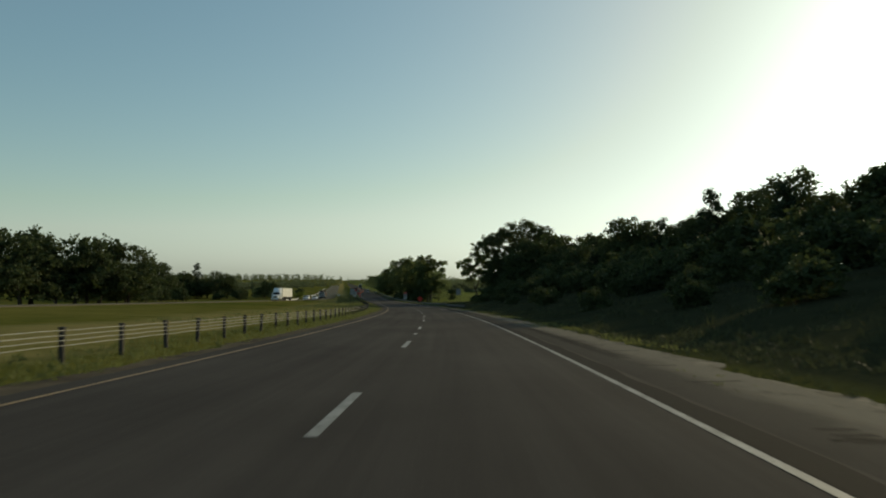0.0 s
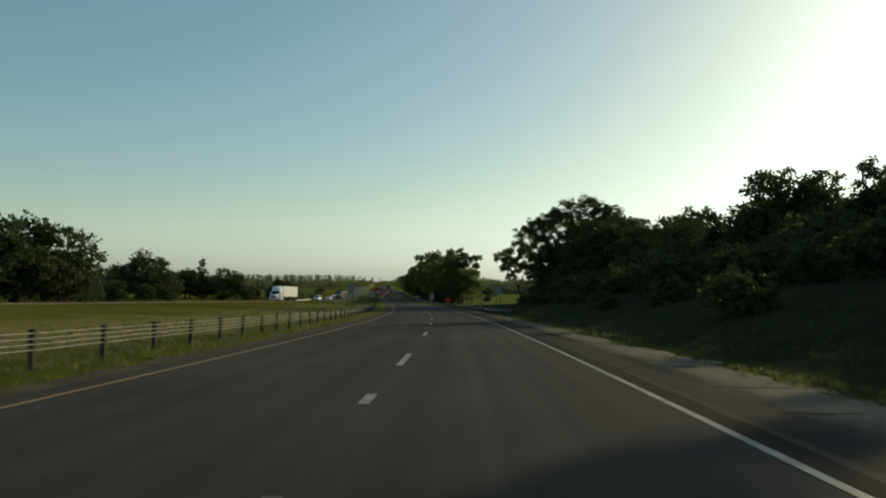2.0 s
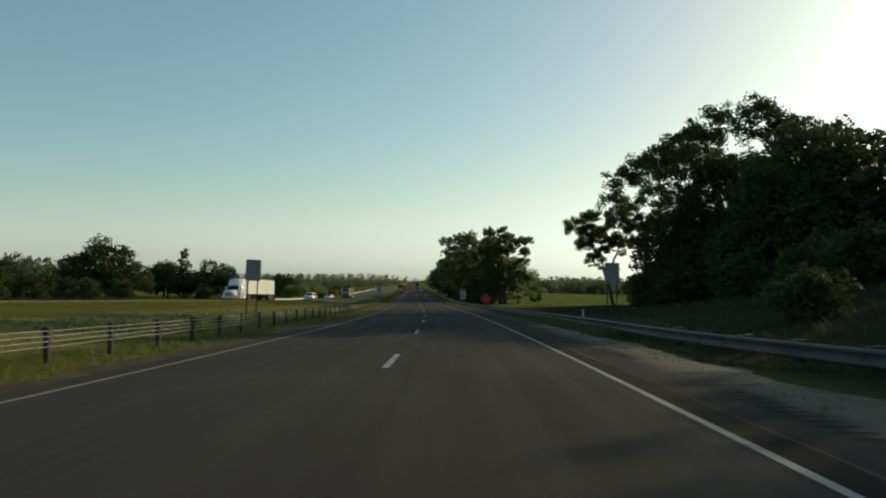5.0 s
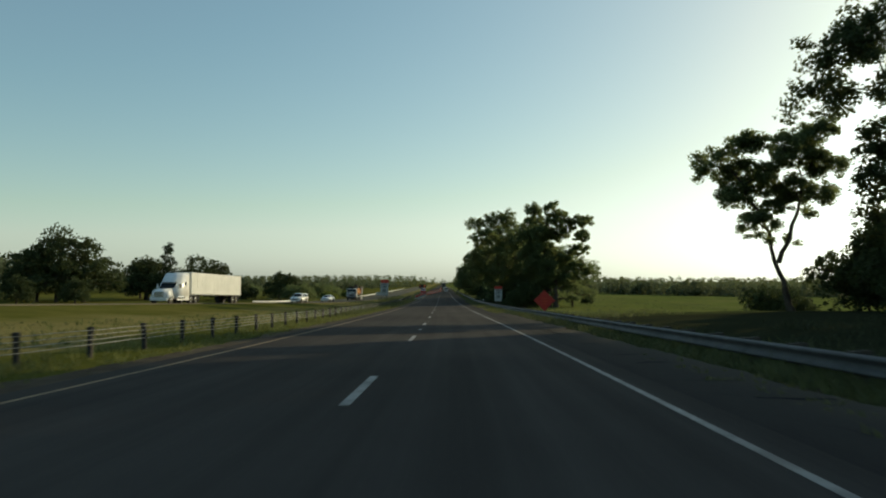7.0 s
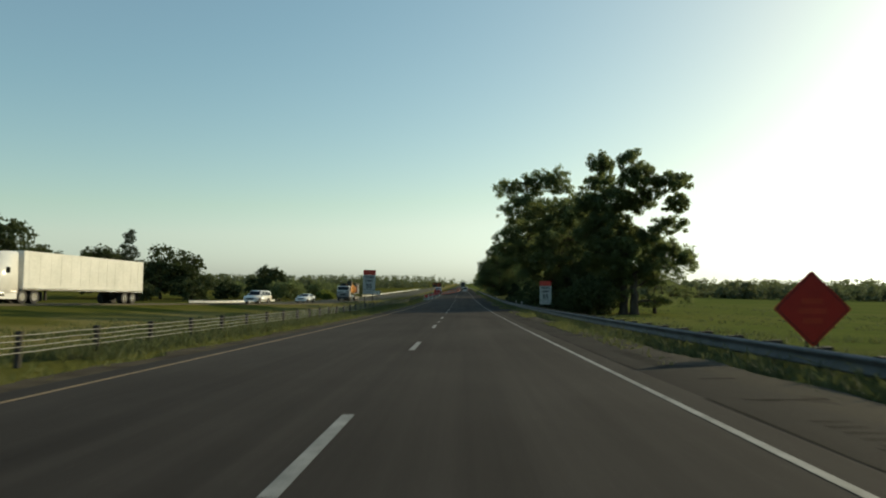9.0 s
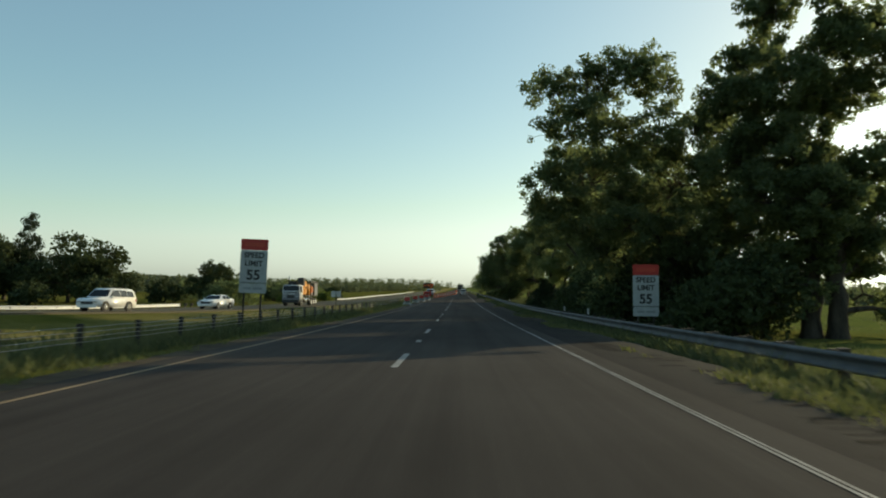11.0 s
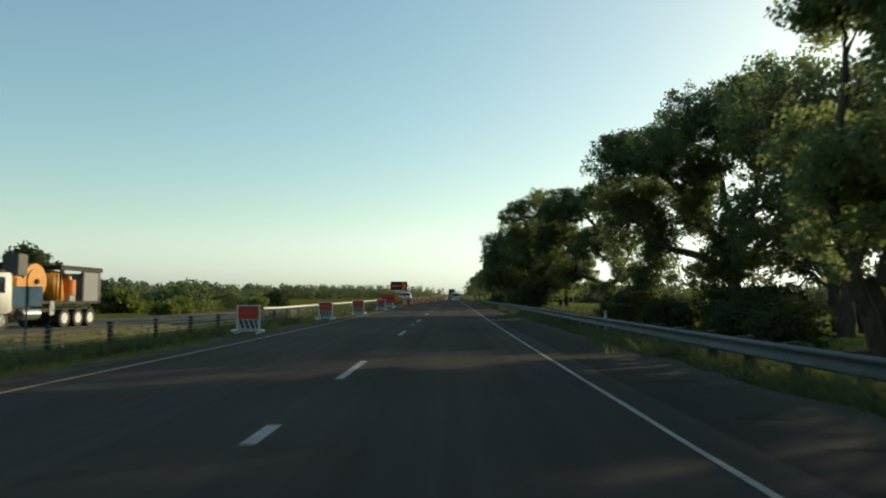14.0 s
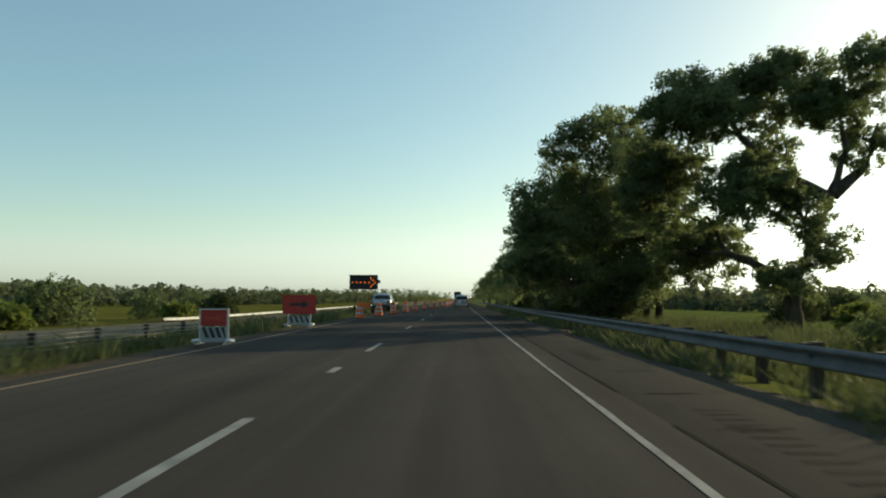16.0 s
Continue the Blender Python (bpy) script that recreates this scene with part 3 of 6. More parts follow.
def round_lobes(seed, height, spread, base, n=9, r=(0.20, 0.34)):
    """Foliage masses of a broad-crowned tree."""
    rng = np.random.default_rng(seed)
    out = [(0, 0, height * 0.86, spread * 0.2), (0, 0, height * 0.55, spread * 0.26)]
    for i in range(n):
        a = i * 2.399 + rng.uniform(-0.4, 0.4)
        h = rng.uniform(0, 1)
        z = base + (height * 0.9 - base) * (0.06 + 0.86 * h)
        reach = spread * 0.5 * math.sqrt(max(0.15, 1 - (h * 1.15 - 0.35) ** 2)) * rng.uniform(0.6, 0.95)
        out.append((math.cos(a) * reach, math.sin(a) * reach, z, spread * rng.uniform(*r) * 0.62))
    return out


def cone_lobes(seed, height, spread):
    """A pointed juniper."""
    rng = np.random.default_rng(seed)
    out = []
    for i in range(13):
        h = (i + 0.5) / 13
        r = spread * 0.5 * (1 - h) ** 0.8
        a = i * 2.4
        out.append((math.cos(a) * r * 0.55, math.sin(a) * r * 0.55, 0.5 + height * 0.94 * h, max(0.42, r * rng.uniform(0.6, 0.85))))
    return out


def plant(name, tm, x, y, turn=0.0, size=1.0, label="", category="tree", group="", sink=0.0, tall=1.0):
    base = new(name)
    base.empty_display_size = 0.3
    base.matrix_basis = Matrix.LocRotScale((x, y, ground_at(x, y) - sink), Euler((0, 0, radians(turn))), (size, size, size * tall))
    part_mesh("trunk", tm.trunk, None, base)
    part_mesh("crown", tm.crown, None, base)
    return tagged(base, label, category, group)


# cottonwoods of the roadside row, each with its own masses (x to the right, y along the road, metres)
COTTON_A = grow(11, [(-7.2, 1, 14.2, 1.5), (-7.4, 0, 11.8, 1.0), (-5.2, -1, 12.0, 1.9), (-5.0, 0, 14.6, 1.4), (-3.0, 0, 15.2, 1.6), (-1.2, 1, 16.0, 1.2), (-0.6, 0, 14.6, 1.0), (-4.6, 0, 9.0, 2.1), (-1.5, -1, 11.4, 2.0), (1.4, 0, 12.0, 1.5), (3.2, 1, 12.0, 1.4), (4.4, 0, 10.4, 1.5), (2.6, -1, 9.6, 1.8), (4.6, 1, 8.0, 1.6), (3.4, 0, 6.2, 1.8), (5.2, 0, 5.6, 1.2),
                      (-2.5, 1, 7.0, 2.1), (0.6, 1, 8.8, 2.4), (-5.8, 1, 6.6, 1.5), (-7.4, 0, 8.7, 1.2), (-7.3, 1, 7.2, 1.1), (-0.2, -1, 4.6, 1.5), (1.0, 1, 4.2, 1.6), (0.5, -1, 5.6, 2.0), (-5.8, 2, 10.4, 1.4), (-4.4, 5, 8.0, 1.5), (-4.2, 1, 4.2, 1.6), (-0.5, 1, 3.4, 1.8), (2.6, 0, 4.0, 1.6), (-2.2, 3, 5.2, 1.6), (-3.2, -2, 6.0, 1.4)], 0.46, 5.0, 0.19, 110000, clump=0.64, full=1.16, sprigs=60)
COTTON_B = grow(12, [(-3.6, 15.1, 1.1), (-2.9, 13.4, 1.4), (-0.6, 15.4, 1.0), (0.8, 13.9, 1.2), (-0.6, 13.3, 1.2), (3.5, 13.4, 1.1), (5.2, 13.3, 0.8), (2.1, 12.5, 1.1), (3.9, 11.2, 0.9), (1.0, 11.4, 1.1), (3.3, 8.8, 1.1), (4.5, 8.8, 0.7), (1.7, 8.0, 1.2), (3.9, 6.6, 1.1), (5.4, 5.8, 0.9), (2.3, 5.8, 1.1), (2.3, 3.5, 1.0), (2.3, 1.4, 0.8), (1.2, 4.6, 0.9), (-0.9, 10.6, 1.6), (-2.5, 8.8, 1.8), (-0.4, 8.0, 1.5), (-1.6, 6.2, 1.6), (-3.4, 6.2, 1.5),
                      (-2.6, 3.6, 1.3), (-0.9, 3.6, 1.0), (-4.1, 8.3, 1.5), (-2.6, 11.6, 1.4), (-4.3, 11.4, 1.3), (-2.0, 4.8, 1.4), (-0.5, 6.5, 1.3)], 0.42, 4.2, 0.19, 120000, clump=0.6, full=1.16, deep=0.4, sprigs=80, stems=((0, 0), (-0.9, 0.6)))


def row_kinds(leaf, share, clump, twigs):
    """Three kinds of roadside tree, finer-leaved for those close to the road's viewer."""
    return [
        grow(21, round_lobes(5, 13.5, 11.5, 1.6, 15), 0.34, 3.4, leaf, int(30000 * share), clump=clump, full=1.12, twigs=twigs),
        grow(22, round_lobes(6, 14.0, 12.5, 2.0, 17), 0.34, 3.8, leaf, int(33000 * share), clump=clump, full=1.12, twigs=twigs, stems=((0, 0), (1.3, 0.6)), lean=(0.12, 0)),
        grow(23, round_lobes(9, 12.0, 10.5, 1.6, 14), 0.30, 2.8, leaf, int(27000 * share), clump=clump, full=1.12, twigs=twigs, lean=(-0.15, 0)),
    ]


ROW = row_kinds(0.33, 0.45, 0.8, 0.15)
NEAR_ROW = row_kinds(0.22, 0.82, 0.66, 0.5)
LEANER = grow(31, [(0.4, 15.0, 1.3), (2.6, 15.2, 1.4), (4.9, 15.0, 1.5), (-1.5, 14.3, 1.3), (3.4, 12.8, 1.4), (0.9, 12.8, 1.3), (4.9, 10.9, 1.2), (0.3, 10.4, 1.2), (-1.2, 12.4, 1.0), (-3.6, 13.7, 1.4), (-5.5, 13.4, 1.4), (-5.0, 11.4, 1.6), (-6.8, 12.0, 1.4), (-5.3, 9.2, 1.7), (-2.9, 8.3, 1.5), (-4.2, 6.5, 1.6), (-0.9, 8.0, 1.3), (0.2, 6.4, 1.4), (1.2, 4.3, 0.8), (-2.1, 5.2, 1.5), (-4.8, 4.6, 1.6), (-6.8, 6.8, 1.8), (-1.6, 2.8, 1.1), (-7.6, 9.6, 1.6)], 0.47, 3.2, 0.18, 130000, clump=0.6, lean=(0.12, 0), full=1.2, deep=0.5, infill=1, sprigs=90,
              limbs=[[(0.3, 3.0), (1.4, 5.4), (2.5, 7.8), (3.0, 10.0), (2.8, 13.0)], [(2.4, 7.6), (4.2, 9.2), (4.9, 11.5)], [(2.3, 7.3), (-0.4, 9.0), (-2.6, 11.0), (-3.4, 13.2)], [(0.2, 2.6), (-1.6, 3.6), (-3.4, 4.4), (-4.6, 6.4)]])
# the three large cottonwoods before it
OVERHANG = grow(32, [(-7.4, 9.7, 0.6), (-6.2, 10.6, 0.7), (-7.2, 8.2, 0.6), (-5.7, 8.9, 0.7), (-5.8, 7.2, 0.6), (-4.6, 9.8, 0.8), (-4.2, 7.6, 0.7), (-4.8, 12.6, 0.9), (-3.5, 14.2, 1.3), (-1.4, 15.6, 1.6), (-2.2, 12.6, 1.4), (0.5, 14.0, 1.7), (-0.6, 12.0, 1.4), (2.6, 15.6, 1.8), (2.6, 12.5, 1.7), (5.0, 14.0, 1.8), (0.9, 10.0, 1.5), (3.0, 9.6, 1.6), (5.2, 10.6, 1.6), (-1.6, 10.4, 1.2), (1.4, 7.4, 1.3), (3.6, 6.8, 1.4), (-0.4, 8.2, 0.9), (5.6, 7.4, 1.4), (-2.7, 8.6, 0.8), (-3.0, 6.2, 0.6), (-1.4, 6.6, 0.7), (-1.9, 9.4, 1.0), (-0.7, 9.2, 1.0), (0.2, 10.9, 1.1)], 0.22, 1.1, 0.18, 118000, clump=0.6, full=1.18, deep=0.5, infill=1, sprigs=90, stems=((0, 0), (0.5, 0.4)), lean=(-0.3, 0),
                limbs=[[(-0.2, 0.9), (-1.7, 3.6), (-3.6, 6.4), (-5.2, 8.6), (-6.0, 10.4)], [(-0.1, 0.9), (-1.0, 4.0), (-2.0, 7.5), (-2.6, 11.0), (-3.0, 13.6)], [(0.3, 0.9), (0.4, 5.0), (0.6, 9.0), (0.6, 13.5)], [(0.5, 4.6), (2.2, 8.0), (3.2, 12.0)]])
SUNLIT_COTTON = grow(33, [(-2.0, 10.8, 0.6), (-1.0, 10.6, 0.9), (0.5, 12.0, 1.1), (2.1, 12.0, 1.2), (4.0, 12.4, 1.2), (6.0, 13.0, 1.3), (-0.2, 9.5, 1.2), (2.1, 9.9, 1.3), (4.0, 10.1, 1.3), (6.1, 9.2, 1.2), (0.4, 7.8, 1.1), (2.7, 7.7, 1.0), (4.8, 7.7, 1.0), (-1.2, 6.4, 0.9), (0.5, 6.1, 0.9), (-1.8, 5.1, 0.7), (-1.1, 3.8, 0.7), (5.9, 5.8, 0.9), (3.2, 5.6, 0.9), (1.4, 4.4, 0.8)], 0.24, 2.6, 0.165, 100000, clump=0.58, full=1.36, deep=0.55, infill=2, sprigs=60, leaf_mat=LEAF_LIT, stems=((0, 0), (0.7, 0.4)), lean=(-0.45, 0),
                   limbs=[[(-0.8, 2.4), (-1.6, 5.0), (-0.8, 8.6), (0.8, 11.8)], [(-0.2, 2.4), (0.6, 5.4), (2.8, 9.0), (4.6, 12.0)]])
BROAD_COTTON = grow(34, [(-8.6, 12.9, 1.1), (-6.6, 13.5, 1.3), (-4.3, 14.6, 1.5), (-2.7, 15.7, 1.3), (-0.8, 15.9, 1.6), (1.5, 16.7, 1.9), (4.2, 16.9, 2.0), (-9.0, 11.1, 1.4), (-6.3, 11.4, 1.8), (-3.4, 12.7, 2.0), (-0.8, 13.0, 2.0), (1.8, 14.0, 1.8), (4.4, 14.2, 1.9), (-8.2, 8.5, 1.7), (-5.4, 9.1, 1.7), (-3.2, 10.6, 1.4), (2.9, 10.9, 1.3), (5.4, 9.6, 1.8), (-6.7, 5.8, 1.4), (-4.5, 6.4, 1.1), (-2.0, 5.0, 0.9), (-4.9, 4.0, 1.1), (6.4, 12.4, 1.8), (3.6, 7.0, 1.2), (-3.3, 3.4, 1.1), (-6.2, 3.2, 1.1), (-1.0, 3.2, 0.9), (2.0, 3.8, 1.1), (4.2, 4.8, 1.3), (-2.8, 9.6, 1.2), (-2.0, 11.0, 1.1), (-2.4, 7.4, 1.1), (-1.2, 6.4, 1.0), (-3.6, 8.0, 1.0), (0.6, 9.6, 1.1), (0.1, 8.0, 0.8), (0.9, 11.4, 1.0)], 0.5, 4.6, 0.19, 165000, clump=0.7, full=1.3, deep=0.55, infill=2, sprigs=140, lean=(0.03, 0),
                    limbs=[[(0.2, 4.2), (-1.4, 6.6), (-3.2, 9.0), (-5.4, 11.4), (-7.4, 12.4)], [(0.2, 4.4), (-0.4, 8.0), (-1.0, 11.4), (-1.0, 14.4)], [(0.3, 4.4), (1.4, 8.0), (2.2, 12.0)], [(0.2, 4.0), (2.2, 6.0), (4.4, 8.6)], [(0.0, 3.6), (-2.4, 5.0), (-5.0, 5.6), (-7.0, 7.4)]])
BACK_COTTON = grow(35, [(0.5, 15.3, 1.8), (-1.6, 13.8, 1.6), (-4.0, 12.6, 1.4), (-3.8, 10.4, 1.7), (0.0, 11.6, 2.3), (2.5, 11.6, 2.0), (-6.5, 8.9, 1.4), (-5.3, 6.3, 1.9), (-1.7, 7.5, 2.3), (1.6, 6.7, 2.3), (3.1, 4.8, 1.9), (-7.0, 4.0, 1.6), (-3.7, 3.2, 2.1), (0.3, 2.8, 2.1)], 0.42, 3.4, 0.185, 76000, clump=0.6, full=1.14, deep=0.65, infill=1, sprigs=60)
OAK = grow(41, [(-7.5, 0, 14.0, 2.4), (-4.6, 1, 16.6, 2.2), (-1.8, 0, 18.4, 2.0), (1.0, -1, 19.4, 1.7), (3.4, 0, 17.6, 2.0), (6.0, 1, 18.0, 1.5), (-5.6, 0, 9.8, 2.6), (-1.2, 1, 12.8, 2.6), (3.0, 0, 12.0, 2.6), (6.2, 0, 12.0, 2.2), (-3.2, 0, 6.6, 2.6), (2.0, 1, 6.8, 2.8), (6.2, 0, 7.0, 2.4), (-8.0, 0, 6.4, 1.8)], 0.7, 4.6, 0.25, 64000, leaf_mat=LEAF_OAK)
SLIM = grow(51, [(-4.6, 10.8, 1.4), (-3.2, 11.8, 1.2), (-2.4, 9.2, 1.3), (-2.6, 6.2, 1.1), (0.6, 12.4, 1.3), (2.0, 13.0, 1.1), (2.6, 10.6, 1.1), (0.4, 9.0, 1.1), (-1.4, 10.2, 1.0), (1.3, 11.2, 1.0), (-3.7, 8.2, 1.0), (1.5, 8.4, 0.9), (-1.4, 7.4, 0.7), (-0.8, 12.0, 0.8), (-3.0, 10.4, 0.9), (-0.6, 8.6, 0.8)], 0.23, 1.6, 0.18, 48000, lean=(-0.18, 0), clump=0.6, full=1.1, deep=0.4, sprigs=24,
            limbs=[[(-0.36, 1.45), (-0.8, 3.6), (-1.8, 6.4), (-2.8, 8.4), (-4.2, 10.6)], [(-0.76, 3.4), (0.0, 6.0), (0.8, 9.0), (0.9, 11.6)]])
HIGH_OAK = grow(42, [(-12, 0, 12.0, 1.6), (-10.6, 0, 14.8, 1.8), (-7.8, 1, 16.0, 2.1), (-7.6, -1, 12.4, 1.9), (-3.4, 0, 17.2, 2.4), (0, 1, 14.4, 2.6), (3, 0, 12.4, 2.6), (-2.4, 0, 11.0, 2.2), (4, 1, 16, 2.4), (-5, 2, 10.0, 2.2), (1, 1, 16.6, 2.0), (1, 0, 8, 2.4), (5, 0, 9, 2.6), (-4.4, 1, 6.6, 1.9), (-1, 0, 4.6, 2.0), (-7.4, 1, 8.6, 1.4), (-8.6, 0, 9.6, 1.3), (-8.9, 0, 7.2, 1.3), (-8.3, 1, 5.0, 1.3), (-6.4, 0, 4.0, 1.4)], 0.6, 8.0, 0.24, 64000, leaf_mat=LEAF_OAK, full=1.12)
BANK = [grow(61 + i, round_lobes(60 + i, h, w, 0.9, 14), 0.34, 2.4, 0.43, 9500, leaf_mat=LEAF_OAK, clump=0.85, twigs=0.12) for i, (h, w) in enumerate(((11, 10.5), (9.5, 9.0), (12.5, 10.0)))]
CEDAR = grow(71, cone_lobes(3, 8.0, 4.6), 0.2, 2.0, 0.22, 9000, leaf_mat=LEAF_CEDAR, clump=0.5, droop=-0.6)
LEFT_TREES = [grow(81 + i, round_lobes(80 + i, h, w, 2.2, 12), 0.4, 3.0, 0.63, 6800, leaf_mat=LEAF_OAK, clump=1.1, twigs=0.1) for i, (h, w) in enumerate(((15, 14), (12, 12), (18, 14)))]
def bushes(seed, leaf, count, clump, twigs):
    """Three kinds of shrub, with leaves as fine as their nearness asks for."""
    out = []
    for i, (h, w, lm) in enumerate(((4.2, 5.5, LEAF_OAK), (5.6, 7.5, LEAF_COTTON), (3.0, 4.0, LEAF_WILLOW))):
        masses = [(math.cos(a * 1.9) * w * 0.32, math.sin(a * 1.9) * w * 0.32, h * (0.2 + 0.14 * (a % 4)), w * 0.23) for a in range(9)] + [(0, 0, h * 0.72, w * 0.2)]
        out.append(grow(seed + i, masses, 0.09, 0.5, leaf, count, leaf_mat=lm, clump=clump, stems=((0, 0), (0.4, 0.2), (-0.3, 0.4)), twigs=twigs))
    return out


BUSH = bushes(91, 0.43, 2900, 0.6, 0.05)
FINE_BUSH = bushes(191, 0.23, 8500, 0.45, 0.12)

ROWLABEL = "leafy roadside cottonwood with dark trunk and broken crown"
plant("cottonwood_tree", COTTON_A, 13.6, 281.5, 0, 1.0, "tall cottonwood leaning its crown over the highway edge", group="roadside cottonwoods")
plant("cottonwood_tree", COTTON_B, 19.4, 275.0, 0, 1.06, "tall forked cottonwood with ragged crown and long side limbs", group="roadside cottonwoods")
row_rng = random.Random(4)
for name_, tm_, x, y, label_ in (
    ("cottonwood_tree", OVERHANG, 15.7, 308.0, "tall twin-stemmed cottonwood leaning its crown towards the road"),
    ("cottonwood_tree", SUNLIT_COTTON, 13.2, 322.0, "cottonwood with sunlight put into its paler leaf colour and slender leaning stems"),
    ("cottonwood_tree", BROAD_COTTON, 22.0, 354.0, "massive cottonwood with bare fanned limbs under a broad crown"),
    ("cottonwood_tree", LEANER, 20.2, 385.0, "thick-trunked cottonwood with forked open limbs and gaps of sky"),
    ("cottonwood_tree", BACK_COTTON, 13.5, 397.0, "rounded cottonwood whose low limbs hang over the guardrail"),
):
    plant(name_, tm_, x, y, 0, 1.0, label_, group="roadside cottonwoods")
# (23.5, 282) and (23.0, 305) stand mostly hidden, added to shade the road
near_places = ((16.5, 297, 0, 0.9), (21.0, 317, 1, 0.8), (21.0, 338, 0, 1.05), (23.5, 282, 2, 0.8), (23.0, 305, 0, 0.95), (26.0, 345, 1, 1.0), (31.0, 352, 0, 1.0), (17.0, 403, 1, 0.88), (12.2, 404, 2, 1.1))
far_places = ((16.0, 420, 0, 1.0), (14.0, 433, 1, 0.95), (16.0, 446, 2, 1.05), (14.5, 460, 0, 0.98), (16.5, 476, 1, 0.95), (14.5, 492, 2, 1.0), (16.0, 510, 0, 0.95), (15.0, 530, 1, 0.9), (16.0, 552, 2, 1.0), (15.0, 576, 0, 0.9), (16, 602, 1, 0.85), (15, 632, 2, 0.9), (16, 665, 0, 0.9), (15, 700, 1, 0.85), (16, 740, 2, 0.9))
for kinds, places in ((NEAR_ROW, near_places), (ROW, far_places)):
    for x, y, k, size in places:
        plant("cottonwood_tree", kinds[k], x, y, row_rng.uniform(0, 360), size, ROWLABEL, group="roadside cottonwoods")
thicket = ((10.6, 290, 0, 1.0, 60), (12.2, 284, 0, 1.15, 20), (15.2, 283, 0, 1.1, 140), (11.6, 294, 0, 1.1, 10), (14.6, 296, 0, 1.2, 75), (14.0, 274, 0, 1.05, 20), (13.0, 285, 1, 0.95, 80), (16.0, 290, 0, 0.9, 140), (16.5, 279, 0, 1.0, 100))
under_row = ((16.0, 338, 0, 0.62, 20), (18.0, 344, 0, 0.7, 130), (21.5, 347, 0, 0.72, 250), (14.8, 331, 0, 0.5, 310), (13.6, 352, 0, 0.6, 75), (16.5, 357, 0, 0.7, 190), (20.8, 351, 0, 0.6, 40), (23.0, 350, 1, 0.5, 140), (14.9, 346.5, 0, 0.5, 250), (19.0, 366, 0, 0.62, 80), (22.5, 365, 1, 0.5, 10), (26.0, 368, 0, 0.7, 60), (18.0, 372, 1, 0.4, 30), (22.8, 391, 0, 0.5, 15), (28.5, 393, 2, 0.7, 75), (12.6, 396, 0, 0.8, 33))
beyond = ((13.0, 408, 0, 0.8, 210), (14.0, 426, 0, 0.9, 140), (54, 444, 0, 1.0, 20), (60, 452, 1, 0.8, 90), (44, 432, 0, 0.8, 50), (14.0, 415, 0, 1.0, 90), (15.0, 440, 1, 0.7, 45), (14.0, 470, 0, 1.0, 15), (15.0, 520, 1, 0.8, 75))
for x, y, k, size, turn in (*thicket, *under_row, *beyond):
    plant("roadside_shrub", FINE_BUSH[k], x, y, turn, size, "dark dense shrub under the roadside trees", "shrub", "roadside shrubs")
DARK_BUSH = grow(72, [(0, 1.0, 0.7), (-0.7, 0.8, 0.6), (0.7, 0.9, 0.6), (0.1, 1.9, 0.55), (-0.4, 1.6, 0.5), (0.5, 1.7, 0.5), (0.0, 2.6, 0.3), (0.3, 2.4, 0.25)], 0.08, 0.4, 0.10, 15000, leaf_mat=LEAF_CEDAR, clump=0.32, droop=-0.4, full=1.25)
plant("juniper_bush", DARK_BUSH, 9.4, 308.2, 0, 1.25, "dark evergreen bush standing behind the guardrail", "shrub", "roadside shrubs")
# the wood on the bank
plant("oak_tree", OAK, 31.0, 185.0, 0, 1.0, "large spreading oak with dark dense crown", group="trees on the bank", tall=0.96)
plant("oak_tree", HIGH_OAK, 33.7, 198.0, 0, 1.0, "tall oak with high crown reaching out over the bank", group="trees on the bank", tall=0.99)
plant("slim_tree", SLIM, 24.3, 207.0, 0, 1.0, "slim leaning tree with twin stems and sparse crown", group="trees on the bank", tall=0.91)
bank_rng = random.Random(8)
# (31.5, 180), (33, 174.5), (40, 192), (37, 188), (29, 172): added to shade the road
for x, y, k, size in ((31.5, 122, 2, 1.08), (33, 117, 0, 1.04), (33, 104, 1, 0.95), (32, 99, 0, 0.85), (29, 92, 1, 0.9), (31, 84, 0, 1.0), (28, 74, 2, 0.95), (31, 66, 1, 1.0), (30, 56, 0, 0.95), (24, 36, 1, 0.95), (27, 26, 0, 0.9), (36, 132, 1, 1.05), (31, 140, 0, 0.85), (37, 150, 2, 1.14), (33, 160, 1, 1.16), (38, 168, 0, 1.08), (48, 202, 2, 1.25), (52.5, 187, 2, 1.35), (44, 172, 0, 1.3), (27, 178, 1, 0.75), (39, 196, 0, 1.05), (32.5, 206, 0, 0.62), (30.6, 205, 1, 0.6), (28, 190, 0, 0.9), (25, 183, 1, 0.7), (36, 178, 2, 1.28), (31.5, 180, 0, 1.1), (33, 174.5, 2, 0.95), (43, 120, 2, 1.0), (42, 100, 0, 1.0), (40, 80, 1, 1.0), (40, 192, 2, 1.45), (37, 188, 0, 1.4), (29, 172, 2, 1.12)):
    plant("bank_tree", BANK[k], x, y, bank_rng.uniform(0, 360), size * (0.76 if y < 165 else 1.0), "dark-leaved tree in the dense wood on the bank", group="trees on the bank")
plant("juniper_tree", CEDAR, 31.0, 108, 0, 1.05, "dark pointed juniper among the bank trees", group="trees on the bank")
plant("juniper_tree", CEDAR, 29.5, 94, 40, 1.0, "dark pointed juniper among the bank trees", group="trees on the bank")
